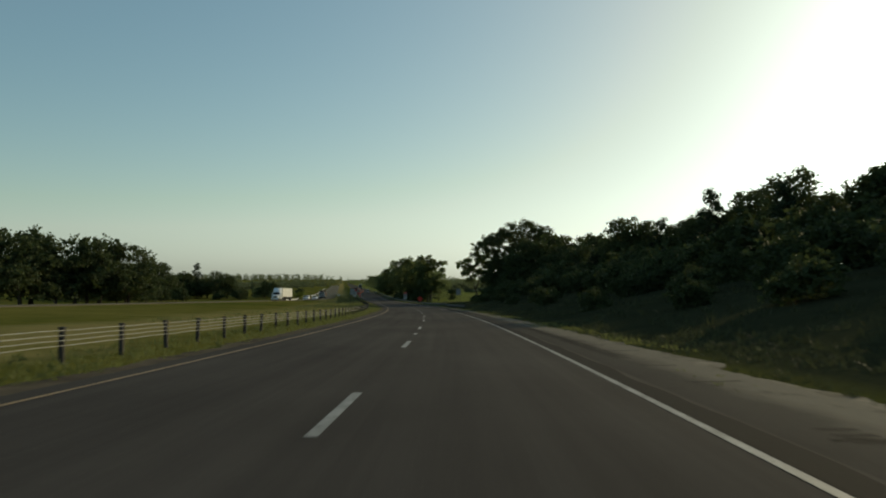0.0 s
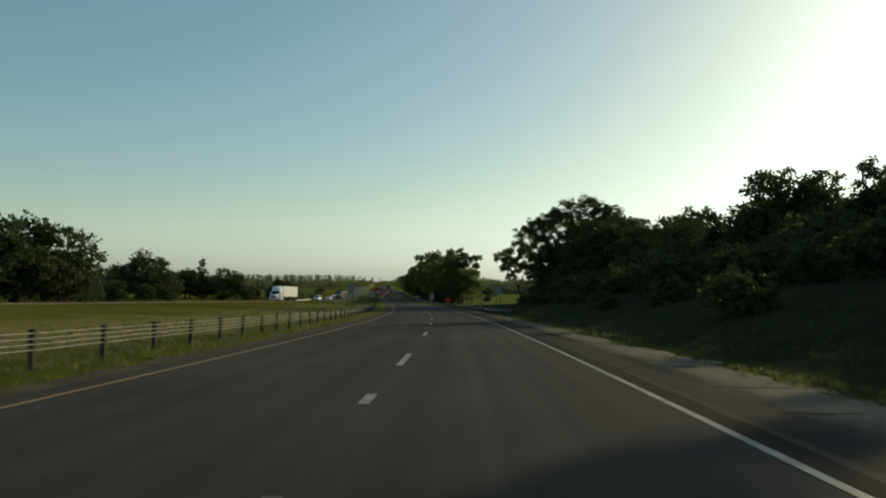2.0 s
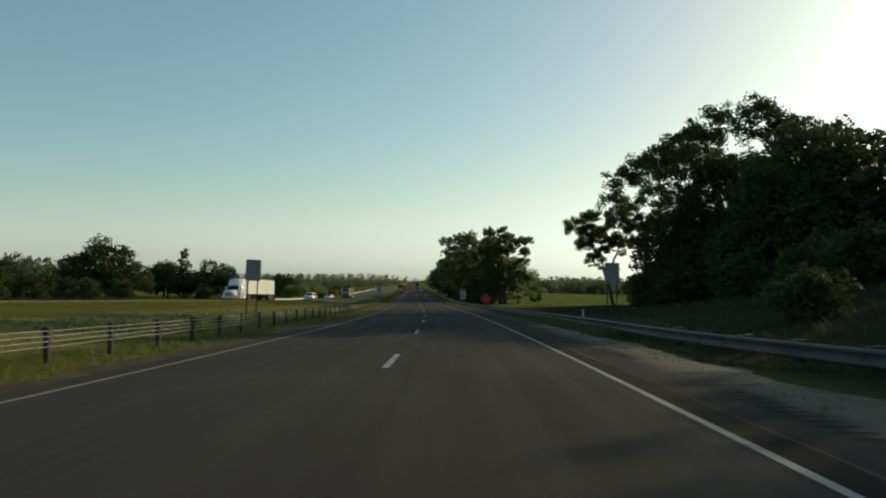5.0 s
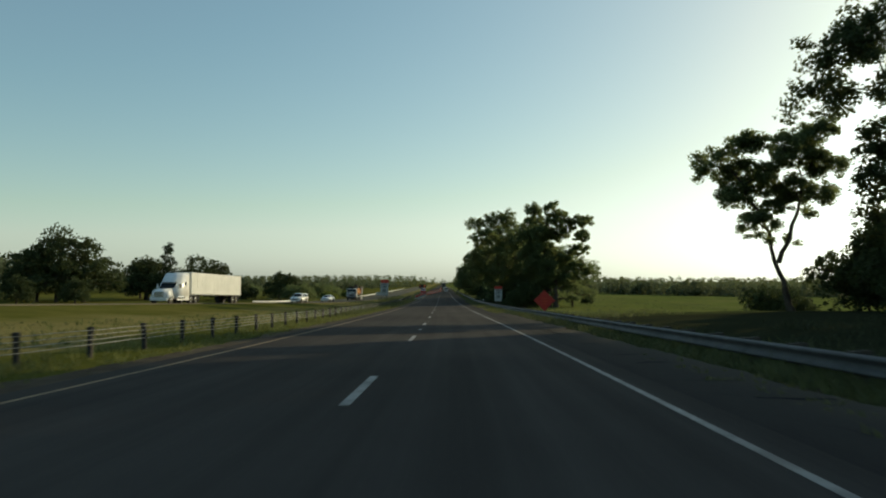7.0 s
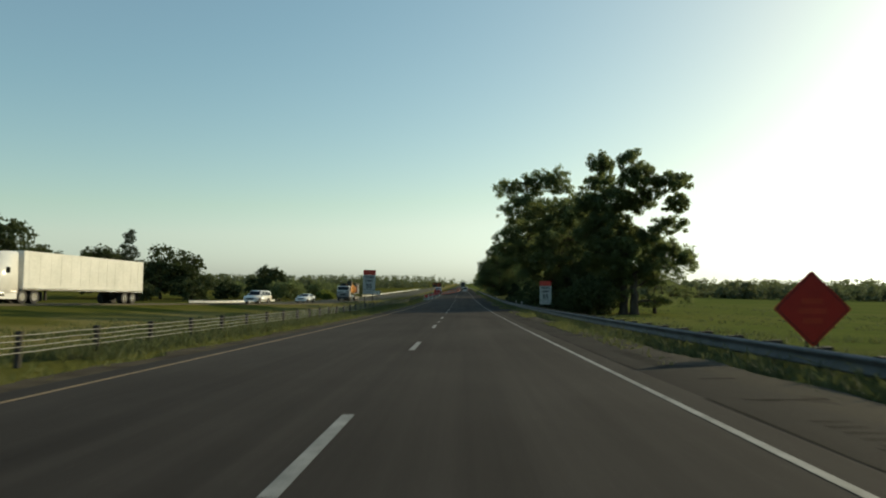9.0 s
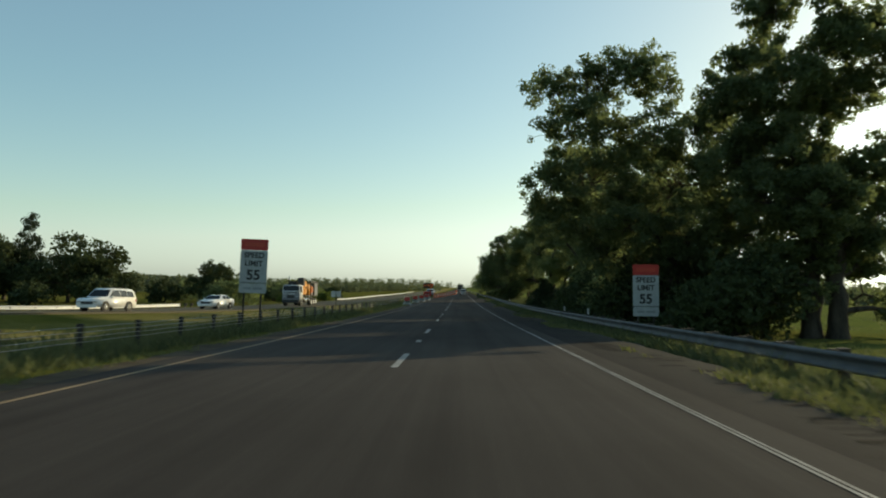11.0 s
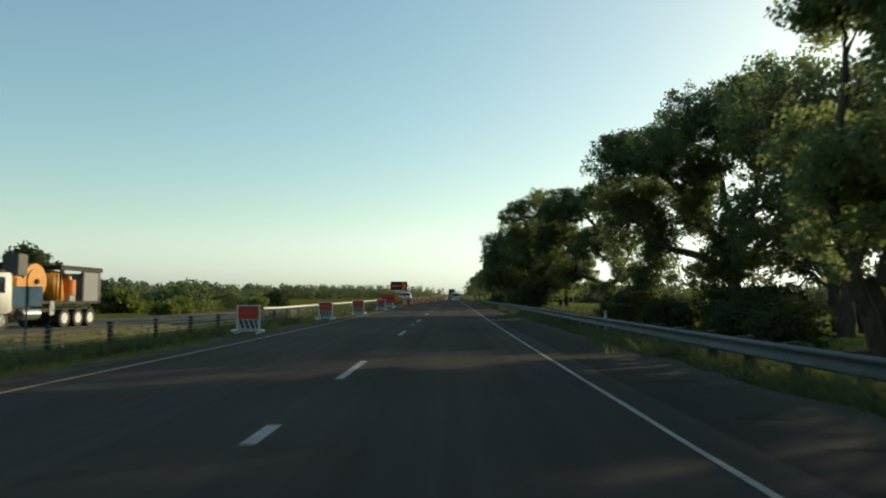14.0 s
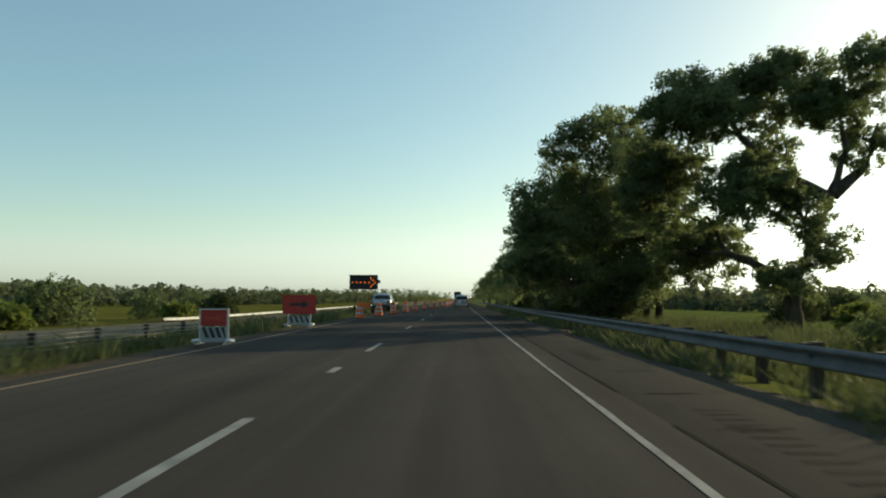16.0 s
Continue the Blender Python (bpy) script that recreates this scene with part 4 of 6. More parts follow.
for i in range(34):
    s = 22 + i * 5.4
    x, y = (float(c) for c in on_road(s, 35 + bank_rng.uniform(-4, 5)))
    plant("bank_shrub", BUSH[0], x, y, bank_rng.uniform(0, 360), bank_rng.uniform(1.0, 1.35), "dark undergrowth shrub at the foot of the wood", "shrub", "undergrowth")
    lat = 21 + bank_rng.uniform(-2.5, 5.0) + (4 if s < 110 else 1.5)
    if s > 180 or s < 50:
        continue
    x, y = (float(c) for c in on_road(s, lat))
    plant("bank_shrub", BUSH[0], x, y, bank_rng.uniform(0, 360), bank_rng.uniform(0.7, 1.05), "dark undergrowth shrub at the foot of the wood", "shrub", "undergrowth")
for x, y, size in ((42.6, 250, 1.0), (46.6, 251.5, 1.0), (36, 330, 0.6), (29, 207, 1.0), (31.5, 203, 1.3), (28, 199, 1.1), (33, 210, 1.1), (25.5, 195, 0.9)):
    plant("bank_shrub", FINE_BUSH[0], x, y, size * 200, size, "dark dense shrub beside the slim tree", "shrub", "undergrowth")
DEEP = [grow(161 + i, round_lobes(60 + i, h, w, 0.9, 14), 0.34, 2.4, 0.8, 4000, leaf_mat=LEAF_OAK, clump=1.0, twigs=0.0) for i, (h, w) in enumerate(((11, 10.5), (9.5, 9.0), (12.5, 10.0)))]
for i in range(19):                                  # back rows added deeper in the wood, mainly to shade the bank
    for lat, size in ((44, 0.70), (57, 0.92)):
        s = 38 + i * 7.2 + bank_rng.uniform(-2, 2)
        x, y = (float(c) for c in on_road(s, lat + bank_rng.uniform(-3, 3)))
        plant("bank_tree", DEEP[bank_rng.randrange(3)], x, y, bank_rng.uniform(0, 360), size * bank_rng.uniform(0.85, 1.1), "dark-leaved tree in the dense wood on the bank", group="trees on the bank")
for x, y, size in ((26.3, 86, 1.15), (35, 121, 1.1), (30, 131, 0.9), (24, 70, 0.9)):
    plant("juniper_tree", CEDAR, x, y, size * 90, size, "dark pointed juniper among the bank trees", group="trees on the bank")
for i in range(18):                                  # low dark brush down to the foot of the bank
    x, y = (float(c) for c in on_road(26 + i * 7.1, 11.0 + bank_rng.uniform(0, 4.5)))
    plant("bank_shrub", BUSH[0], x, y, bank_rng.uniform(0, 360), bank_rng.uniform(0.26, 0.46), "low dark brush at the foot of the bank", "shrub", "undergrowth", sink=0.15)
for i in range(26):                                  # thicket coming down the bank
    x, y = (float(c) for c in on_road(44 + i * 4.4, 19.0 + bank_rng.uniform(-1.8, 4.0)))
    plant("bank_shrub", BUSH[0], x, y, bank_rng.uniform(0, 360), bank_rng.uniform(0.5, 0.75), "dark undergrowth shrub at the foot of the wood", "shrub", "undergrowth", sink=0.1)
# trees across the far carriageway
left_rng = random.Random(15)
LEFTLABEL = "rounded dark field tree beyond the far carriageway"
grove = ((-60, 180, 0, 0.95), (-65, 177, 1, 1.2), (-68, 171, 0, 1.0), (-76, 170, 1, 1.28), (-74, 160, 0, 0.96), (-82, 158, 1, 1.28), (-85, 172, 0, 1.15), (-72, 190, 1, 0.9), (-64, 192, 1, 0.75), (-95, 165, 0, 1.0), (-80, 205, 1, 0.9), (-90, 220, 0, 0.8), (-70, 214, 1, 0.62), (-78, 232, 1, 0.7))
scattered = ((-90, 285, 1, 0.55), (-84, 300, 1, 0.5), (-96, 305, 1, 0.6), (-80, 315, 1, 0.45), (-108, 310, 1, 0.75), (-88, 330, 1, 0.5), (-72, 240, 1, 0.45), (-66, 262, 1, 0.4), (-76, 275, 1, 0.45), (-118, 318, 1, 0.8), (-105, 300, 1, 0.7), (-115, 285, 1, 0.8), (-140, 300, 0, 0.9), (-120, 330, 0, 0.8), (-130, 345, 1, 0.9))
clump_trees = ((-98, 340, 2, 1.12), (-94, 346, 0, 1.15), (-104, 342, 0, 0.95), (-75, 376, 0, 0.95), (-70, 380, 1, 0.95), (-88, 372, 1, 1.05), (-92, 380, 1, 1.05), (-112, 352, 1, 1.15), (-48.5, 386, 1, 0.68), (-53, 392, 1, 0.74), (-100, 395, 1, 1.0), (-82, 392, 1, 0.85))
for x, y, k, size in (*grove, *scattered, *clump_trees):
    plant("field_tree", LEFT_TREES[k], x, y, left_rng.uniform(0, 360), size, LEFTLABEL, group="field trees", tall=0.95)
plant("juniper_tree", CEDAR, -84.6, 378.6, 0, 1.9, "tall narrow evergreen standing among field trees", group="field trees", tall=1.15)
field_shrubs = ((-41.5, 376, 1, 1.0), (-46, 379, 1, 0.9), (-56, 405, 1, 1.15), (-45, 427, 1, 1.05), (-49, 432, 0, 1.2), (-41, 412, 2, 1.0), (-52, 416, 2, 1.4), (-60, 425, 0, 1.3), (-38, 446, 2, 1.0), (-44, 452, 1, 0.8), (-56, 446, 1, 0.9), (-66, 400, 0, 1.3), (-68, 415, 1, 0.9), (-40, 470, 0, 1.1), (-48, 480, 1, 0.8), (-75, 440, 1, 0.9), (-36, 396, 2, 0.8), (-62, 362, 0, 1.2), (-70, 356, 0, 1.0))
for x, y, k, size in field_shrubs:
    plant("field_shrub", BUSH[k], x, y, left_rng.uniform(0, 360), size, "rounded green shrub in the field beyond the far carriageway", "shrub", "field shrubs")


def far_woods(name, seed, path, width, count, height, label, last=1.0, each=170):
    """A distant belt of trees along a line of places."""
    rng = np.random.default_rng(seed)
    p = np.asarray(path, float)
    d = np.concatenate([[0], np.cumsum(np.linalg.norm(np.diff(p, axis=0), axis=1))])
    t = rng.uniform(0, d[-1], count)
    x, y = np.interp(t, d, p[:, 0]) + rng.normal(0, width, count), np.interp(t, d, p[:, 1]) + rng.normal(0, width, count)
    s, lat = along(x, y)
    z = ground_sl(s, lat)
    cs, rs = [], []
    for i in range(count):
        h = height * rng.uniform(0.7, 1.12) * (1 + (last - 1) * t[i] / d[-1])
        for low in (0.05, 0.1, 0.2, 0.3, 0.45, 0.6, 0.7):
            a, r = rng.uniform(0, 6.28), rng.uniform(0, 0.34) * h
            cs.append((x[i] + math.cos(a) * r, y[i] + math.sin(a) * r, z[i] + h * (low + rng.uniform(0, 0.16))))
            rs.append(h * rng.uniform(0.14, 0.24))
    v, q = leaves(rng, cs, rs, int(count * each * 0.62), height * 0.105, 0.0, 0.8)
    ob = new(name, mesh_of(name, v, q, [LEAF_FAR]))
    return tagged(ob, label, "woods", kind="stuff")


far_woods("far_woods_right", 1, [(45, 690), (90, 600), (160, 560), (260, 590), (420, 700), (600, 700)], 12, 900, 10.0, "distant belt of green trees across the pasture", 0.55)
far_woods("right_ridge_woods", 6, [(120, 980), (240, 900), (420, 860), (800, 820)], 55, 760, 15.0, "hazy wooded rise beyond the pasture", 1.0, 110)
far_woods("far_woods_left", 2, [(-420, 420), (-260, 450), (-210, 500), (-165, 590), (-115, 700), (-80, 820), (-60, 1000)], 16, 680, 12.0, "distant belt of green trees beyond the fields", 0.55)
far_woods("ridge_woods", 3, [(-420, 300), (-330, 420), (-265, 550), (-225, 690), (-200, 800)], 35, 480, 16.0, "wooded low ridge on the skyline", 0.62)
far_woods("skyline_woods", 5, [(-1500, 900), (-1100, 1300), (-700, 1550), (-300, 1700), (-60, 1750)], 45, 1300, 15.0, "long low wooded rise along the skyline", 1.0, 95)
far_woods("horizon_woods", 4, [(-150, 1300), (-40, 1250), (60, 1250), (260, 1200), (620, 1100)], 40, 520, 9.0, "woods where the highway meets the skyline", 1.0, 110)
# ---- roadside: barriers, signs, road works ----
def spot(s, lat, z=None, turn=0.0, base=road_z):
    """The pose of a thing beside the road, turned with the road."""
    x, y = (float(c) for c in on_road(s, lat))
    return pose(x, y, float(ground_sl(s, lat)) if z is None else float(base(s)) + z, 0, 0, heading(s) + turn)


PLASTIC_WHITE = plain("white_plastic", (0.55, 0.55, 0.53), 0.45)
SIGN_WHITE = plain("white_sign_sheeting", (0.34, 0.355, 0.345), 0.5, vary=0.12)
# white sheeting darkened, the trees' shade on the sign put into its colour
SIGN_SHADED = plain("shaded_white_sheeting", (0.2, 0.21, 0.215), 0.6, vary=0.15)
SIGN_ORANGE = plain("orange_sign_sheeting", (0.80, 0.115, 0.02), 0.45, vary=0.08)
SIGN_RED = plain("faded_red_orange_sheeting", (0.45, 0.022, 0.014), 0.5, vary=0.1)
SIGN_BACK = plain("bare_aluminium", (0.42, 0.43, 0.43), 0.4, 0.7)
INK = plain("black_sign_ink", (0.012, 0.012, 0.012), 0.5)
FAINT_INK = plain("faded_grey_ink", (0.22, 0.23, 0.24), 0.5)
RUBBER = plain("black_rubber", (0.018, 0.018, 0.018), 0.8)


def w_beam(s0, s1, lat, top, base, flare=None, step=1.27):
    """One length of corrugated rail along the road."""
    prof = [(0.0, 0.0), (0.03, -0.012), (0.075, -0.03), (0.08, -0.062), (0.035, -0.098), (0.006, -0.128), (0.006, -0.182), (0.035, -0.212), (0.08, -0.248), (0.075, -0.28), (0.03, -0.298), (0.0, -0.31)]
    prof = prof + [(d - 0.005, h) for d, h in reversed(prof)] + prof[:1]          # the sheet's thickness
    s = np.linspace(s0, s1, max(3, int((s1 - s0) / step) + 1))
    rows = []
    for a in s:
        l = lat + (flare(a) if flare else 0)
        x, y, p = centre(a)
        z = float(base(a)) + (top(a) if callable(top) else top)
        face = -1 if base is road_z else 1
        rows.append([(float(x + (l + face * d) * np.cos(p)), float(y + (l + face * d) * np.sin(p)), z + h) for d, h in prof])
    v = np.array(rows)
    n, c = v.shape[:2]
    q = grid_quads(n, c)
    me = mesh_of("rail", v.reshape(-1, 3), q, [GALVANISED if base is road_z else SUNLIT_STEEL], smooth_faces=True)
    return me


def guardrail(label, s0, s1, lat, top, base, post_mat, flare=None, posts_to=None):
    rail = new("guardrail")
    tagged(rail, label, "guardrail")
    step = 7.62
    for k in range(int((s1 - s0) / step)):
        a = s0 + k * step
        part_mesh("rail", w_beam(a, a + step + 0.12, lat, top, base, flare), None, rail)
    pm = bpy.data.meshes.new("post")
    face = -1 if base is road_z else 1
    bm = boxed(-0.075, -0.1, -1.25, 0.075, 0.1, 0.035, 0.012)
    bm.to_mesh(pm)
    bm.free()
    pm.materials.append(post_mat)
    bk = bpy.data.meshes.new("spacer_block")
    bm = boxed(-0.085, -0.09, -0.31, 0.085, 0.09, 0.02, 0.01)
    bm.to_mesh(bk)
    bm.free()
    bk.materials.append(post_mat)
    n = int(((posts_to or s1) - s0) / 1.905)
    for k in range(n):
        a = s0 + 0.4 + k * 1.905
        l = lat + (flare(a) if flare else 0)
        x, y, p = centre(a)
        off = -face * 0.24
        c, s_ = float(np.cos(p)), float(np.sin(p))
        part_mesh("post", pm, None, rail, m=pose(float(x) + (l + off) * c, float(y) + (l + off) * s_, float(base(a)) + (top(a) if callable(top) else top), random.uniform(-1.5, 1.5), random.uniform(-1.5, 1.5), heading(a)))
        part_mesh("spacer_block", bk, None, rail, m=pose(float(x) + (l + off * 0.33) * c, float(y) + (l + off * 0.33) * s_, float(base(a)) + (top(a) if callable(top) else top), 0, 0, heading(a)))
    return rail


def rail_top(a):
    """Height of the roadside rail above the road, which settles and rises along its length."""
    return float(np.interp(a, [150, 185, 265, 315, 345, 400], [0.42, 0.37, 0.43, 0.48, 0.54, 0.5]))


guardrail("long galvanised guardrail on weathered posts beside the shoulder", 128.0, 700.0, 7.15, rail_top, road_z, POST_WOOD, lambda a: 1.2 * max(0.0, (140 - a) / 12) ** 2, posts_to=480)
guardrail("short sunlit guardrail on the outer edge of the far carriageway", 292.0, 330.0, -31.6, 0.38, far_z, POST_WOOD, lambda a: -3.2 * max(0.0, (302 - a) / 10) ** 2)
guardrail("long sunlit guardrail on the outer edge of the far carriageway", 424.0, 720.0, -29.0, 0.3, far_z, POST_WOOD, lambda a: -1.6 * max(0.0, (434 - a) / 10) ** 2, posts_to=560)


def cable_top(a):
    """Height of the cable posts above the road."""
    return np.interp(a, [30, 100, 185, 205, 280, 325, 370], [0.67, 0.64, 0.56, 0.52, 0.63, 0.57, 0.45])


def cable_barrier(s0, s1, lat, step):
    fence = new("cable_barrier")
    tagged(fence, "median cable barrier with dark steel posts and four bright cables", "barrier")
    bm = boxed(-0.055, -0.045, -1.25, 0.055, 0.045, -0.02, 0.012)
    box(bm, -0.065, -0.055, -0.08, 0.065, 0.055, 0.0, 0.01)
    heights = (-0.40, -0.29, -0.18, -0.07)
    for h in heights:
        rod(bm, (0.03, 0, h - 0.02), (0.085, 0, h), 0.012, None, 6)
    pm = bpy.data.meshes.new("post")
    bm.to_mesh(pm)
    bm.free()
    pm.materials.append(DARK_STEEL)
    stations = np.arange(s0, s1, step)
    for a in stations:
        m = spot(a, lat, float(cable_top(a))) @ pose(0, 0, 0, random.gauss(0, 1.6), random.gauss(0, 1.6), random.uniform(-8, 8))
        part_mesh("post", pm, None, fence, m=m)
    for h in heights:
        s = np.arange(stations[0] - 1, stations[-1] + 1, step / 2)
        x, y = on_road(s, lat + 0.06)
        z = road_z(s) + cable_top(s) + h
        z[1::2] -= 0.012
        v, q = tube(np.stack([x, y, z], -1), np.full(len(s), 0.010), 6)
        part_mesh("cable", mesh_of("cable", v, q, [CABLE], smooth_faces=True), None, fence, "taut zinc-bright steel cable")
    return fence


cable_barrier(1.91, 374, -7.3, 2.8565)


def lettering(text, size, parent, mat, m, name="lettering"):
    cu = bpy.data.curves.new(name, "FONT")
    cu.body, cu.size, cu.align_x, cu.align_y, cu.extrude, cu.offset = text, size, "CENTER", "CENTER", 0.0015, size * 0.03
    tmp = bpy.data.objects.new(name, cu)
    me = bpy.data.meshes.new_from_object(tmp)
    bpy.data.objects.remove(tmp)
    bpy.data.curves.remove(cu)
    me.materials.clear()
    me.materials.append(mat)
    return part_mesh(name, me, None, parent, m=m)


def panel(w, h, r=0.06, thick=0.004):
    """A flat sign blank with rounded corners, facing -y, centred on the origin."""
    bm = bmesh.new()
    pts = []
    for cx, cz, a0 in ((w / 2 - r, h / 2 - r, 0), (-w / 2 + r, h / 2 - r, 90), (-w / 2 + r, -h / 2 + r, 180), (w / 2 - r, -h / 2 + r, 270)):
        for k in range(5):
            a = radians(a0 + k * 22.5)
            pts.append((cx + r * math.cos(a), cz + r * math.sin(a)))
    f = [bm.verts.new((x, -thick / 2, z)) for x, z in pts]
    b = [bm.verts.new((x, thick / 2, z)) for x, z in pts]
    bm.faces.new(f)
    bm.faces.new(b[::-1])
    for i in range(len(pts)):
        j = (i + 1) % len(pts)
        bm.faces.new((f[i], b[i], b[j], f[j]))
    bmesh.ops.recalc_face_normals(bm, faces=bm.faces)
    return bm




def speed_sign(m, low, legs, lean=0.0):
    """Work-zone speed limit assembly: orange plate over a white plate over a small plaque."""
    sign = new("speed_limit_sign")
    sign.matrix_basis = m @ pose(0, 0, 0, 0, lean, 0)
    tagged(sign, "speed limit 55 sign under an orange plate on two posts", "road sign", "speed limit signs")
    z = low
    plaque = part("plaque", panel(1.22, 0.42), SIGN_WHITE, sign, "white plaque with faded writing", pose(0, -0.03, z + 0.21))
    for i, w in enumerate((0.34, 0.42)):
        part("bar", boxed(-w / 2, -0.006, -0.05, w / 2, -0.003, 0.05), FAINT_INK, plaque, m=pose(-0.24 + i * 0.46, 0, 0))
    face = part("plate", panel(1.22, 1.50), SIGN_WHITE, sign, "white plate reading speed limit 55", pose(0, -0.03, z + 0.43 + 0.75))
    for txt, size, dz in (("SPEED", 0.34, 0.52), ("LIMIT", 0.34, 0.15), ("55", 0.62, -0.38)):
        lettering(txt, size, face, INK, pose(0, -0.0045, dz, 90, 0, 0))
    part("border", boxed(-0.58, -0.006, -0.725, 0.58, -0.003, -0.70), INK, face)
    top = part("top_plate", panel(1.22, 0.50), SIGN_RED, sign, "faded orange top plate", pose(0, -0.03, z + 0.44 + 1.5 + 0.25))
    part("bar", boxed(-0.45, -0.006, -0.09, 0.45, -0.003, 0.09), plain_rust, top)
    for x in (-0.38, 0.38):
        part("post", boxed(x - 0.035, -0.02, -legs - 0.5, x + 0.035, 0.04, z + 2.4, 0.006), DARK_STEEL, sign)
    return sign


plain_rust = plain("dull_red_ink", (0.52, 0.045, 0.02), 0.5)
speed_sign(spot(273.4, -8.6, 0.0) @ Matrix.Diagonal((1.06, 1.0, 1.04, 1)), 1.33, 0.6, 2.0)
speed_sign(spot(274.0, 9.95, 0.0), 0.42, 1.4, 0.0)


def white_sign(m, low, legs, lean):
    sign = new("regulatory_sign")
    sign.matrix_basis = m @ pose(0, 0, 0, 0, lean, 0)
    tagged(sign, "white rectangular traffic sign with three dark lines on two posts", "road sign", "white traffic signs")
    face = part("plate", panel(0.92, 1.30), SIGN_SHADED, sign, "", pose(0, -0.03, low + 0.65))
    for dz, w in ((0.36, 0.42), (0.02, 0.56), (-0.32, 0.62)):
        part("bar", boxed(-w / 2, -0.006, dz - 0.085, w / 2, -0.003, dz + 0.085), FAINT_INK, face)
    part("border", boxed(-0.44, -0.006, 0.60, 0.44, -0.003, 0.625), INK, face)
    for x in (-0.3, 0.3):
        part("post", boxed(x - 0.03, -0.02, -legs - 0.5, x + 0.03, 0.04, low + 1.25, 0.006), DARK_STEEL, sign)
    return sign


white_sign(spot(162.0, -10.65, 0.0), 2.3, 1.0, 2.5)
white_sign(spot(162.0, 11.6, 0.0), 2.15, 1.0, 0.0)


def diamond_sign(m, side, low, label, mat, legs=1.5):
    sign = new("diamond_warning_sign")
    sign.matrix_basis = m
    tagged(sign, label, "road sign", "diamond warning signs")
    face = part("plate", panel(side, side, 0.05), mat, sign, "", pose(0, -0.03, low + side * 0.707) @ pose(0, 0, 0, 0, 45, 0))
    part("border", panel(side * 0.93, side * 0.93, 0.04, 0.002), INK, face, m=pose(0, -0.0035, 0))
    part("field", panel(side * 0.90, side * 0.90, 0.04, 0.002), mat, face, m=pose(0, -0.006, 0))
    for dz, w in ((0.14, 0.38), (-0.04, 0.5), (-0.22, 0.36)):
        part("bar", boxed(-w * side / 2, -0.002, -0.05 * side, w * side / 2, 0.002, 0.05 * side), plain_rust, face, m=pose(0, 0, 0, 0, -45, 0) @ pose(0, -0.009, dz * side))
    for x in (-0.12, 0.12):
        part("post", boxed(x - 0.025, 0.0, -legs, x + 0.025, 0.04, low + side * 1.2, 0.005), DARK_STEEL, sign)
    return sign


diamond_sign(spot(216.0, 9.0, 0.0), 1.22, 0.16, "red-orange diamond warning sign low behind the guardrail", SIGN_RED)
diamond_sign(spot(427.0, 8.6, 0.0), 0.76, 1.45, "small orange diamond sign behind the guardrail", SIGN_ORANGE)


def twin_back_sign(m):
    sign = new("sign_seen_from_behind")
    sign.matrix_basis = m
    tagged(sign, "bare metal back of a roadside sign on one post", "road sign")
    for x in (-0.31, 0.31):
        part("plate", panel(0.58, 0.76, 0.04), SIGN_BACK, sign, m=pose(x, 0.03, 2.1))
    part("post", boxed(-0.04, -0.03, -0.5, 0.04, 0.02, 2.5, 0.006), GALVANISED, sign)
    return sign


twin_back_sign(spot(330.0, -14.5))


def delineator(m):
    d = new("delineator_post")
    d.matrix_basis = m
    tagged(d, "short white delineator post behind the guardrail", "delineator", "delineators")
    bm = extruded([(-0.012, -0.6), (0.012, -0.6), (0.012, 0.72), (-0.012, 0.72)], -0.05, 0.05, 0.004)
    part("blade", bm, PLASTIC_WHITE, d)
    part("reflector", boxed(-0.04, -0.018, 0.55, 0.04, -0.012, 0.68), SIGN_BACK, d)
    return d


for s, lat in ((152.5, 7.75), (276.5, 7.7), (284.5, 7.7), (331.0, 7.7)):
    delineator(spot(s, lat, 0.0))


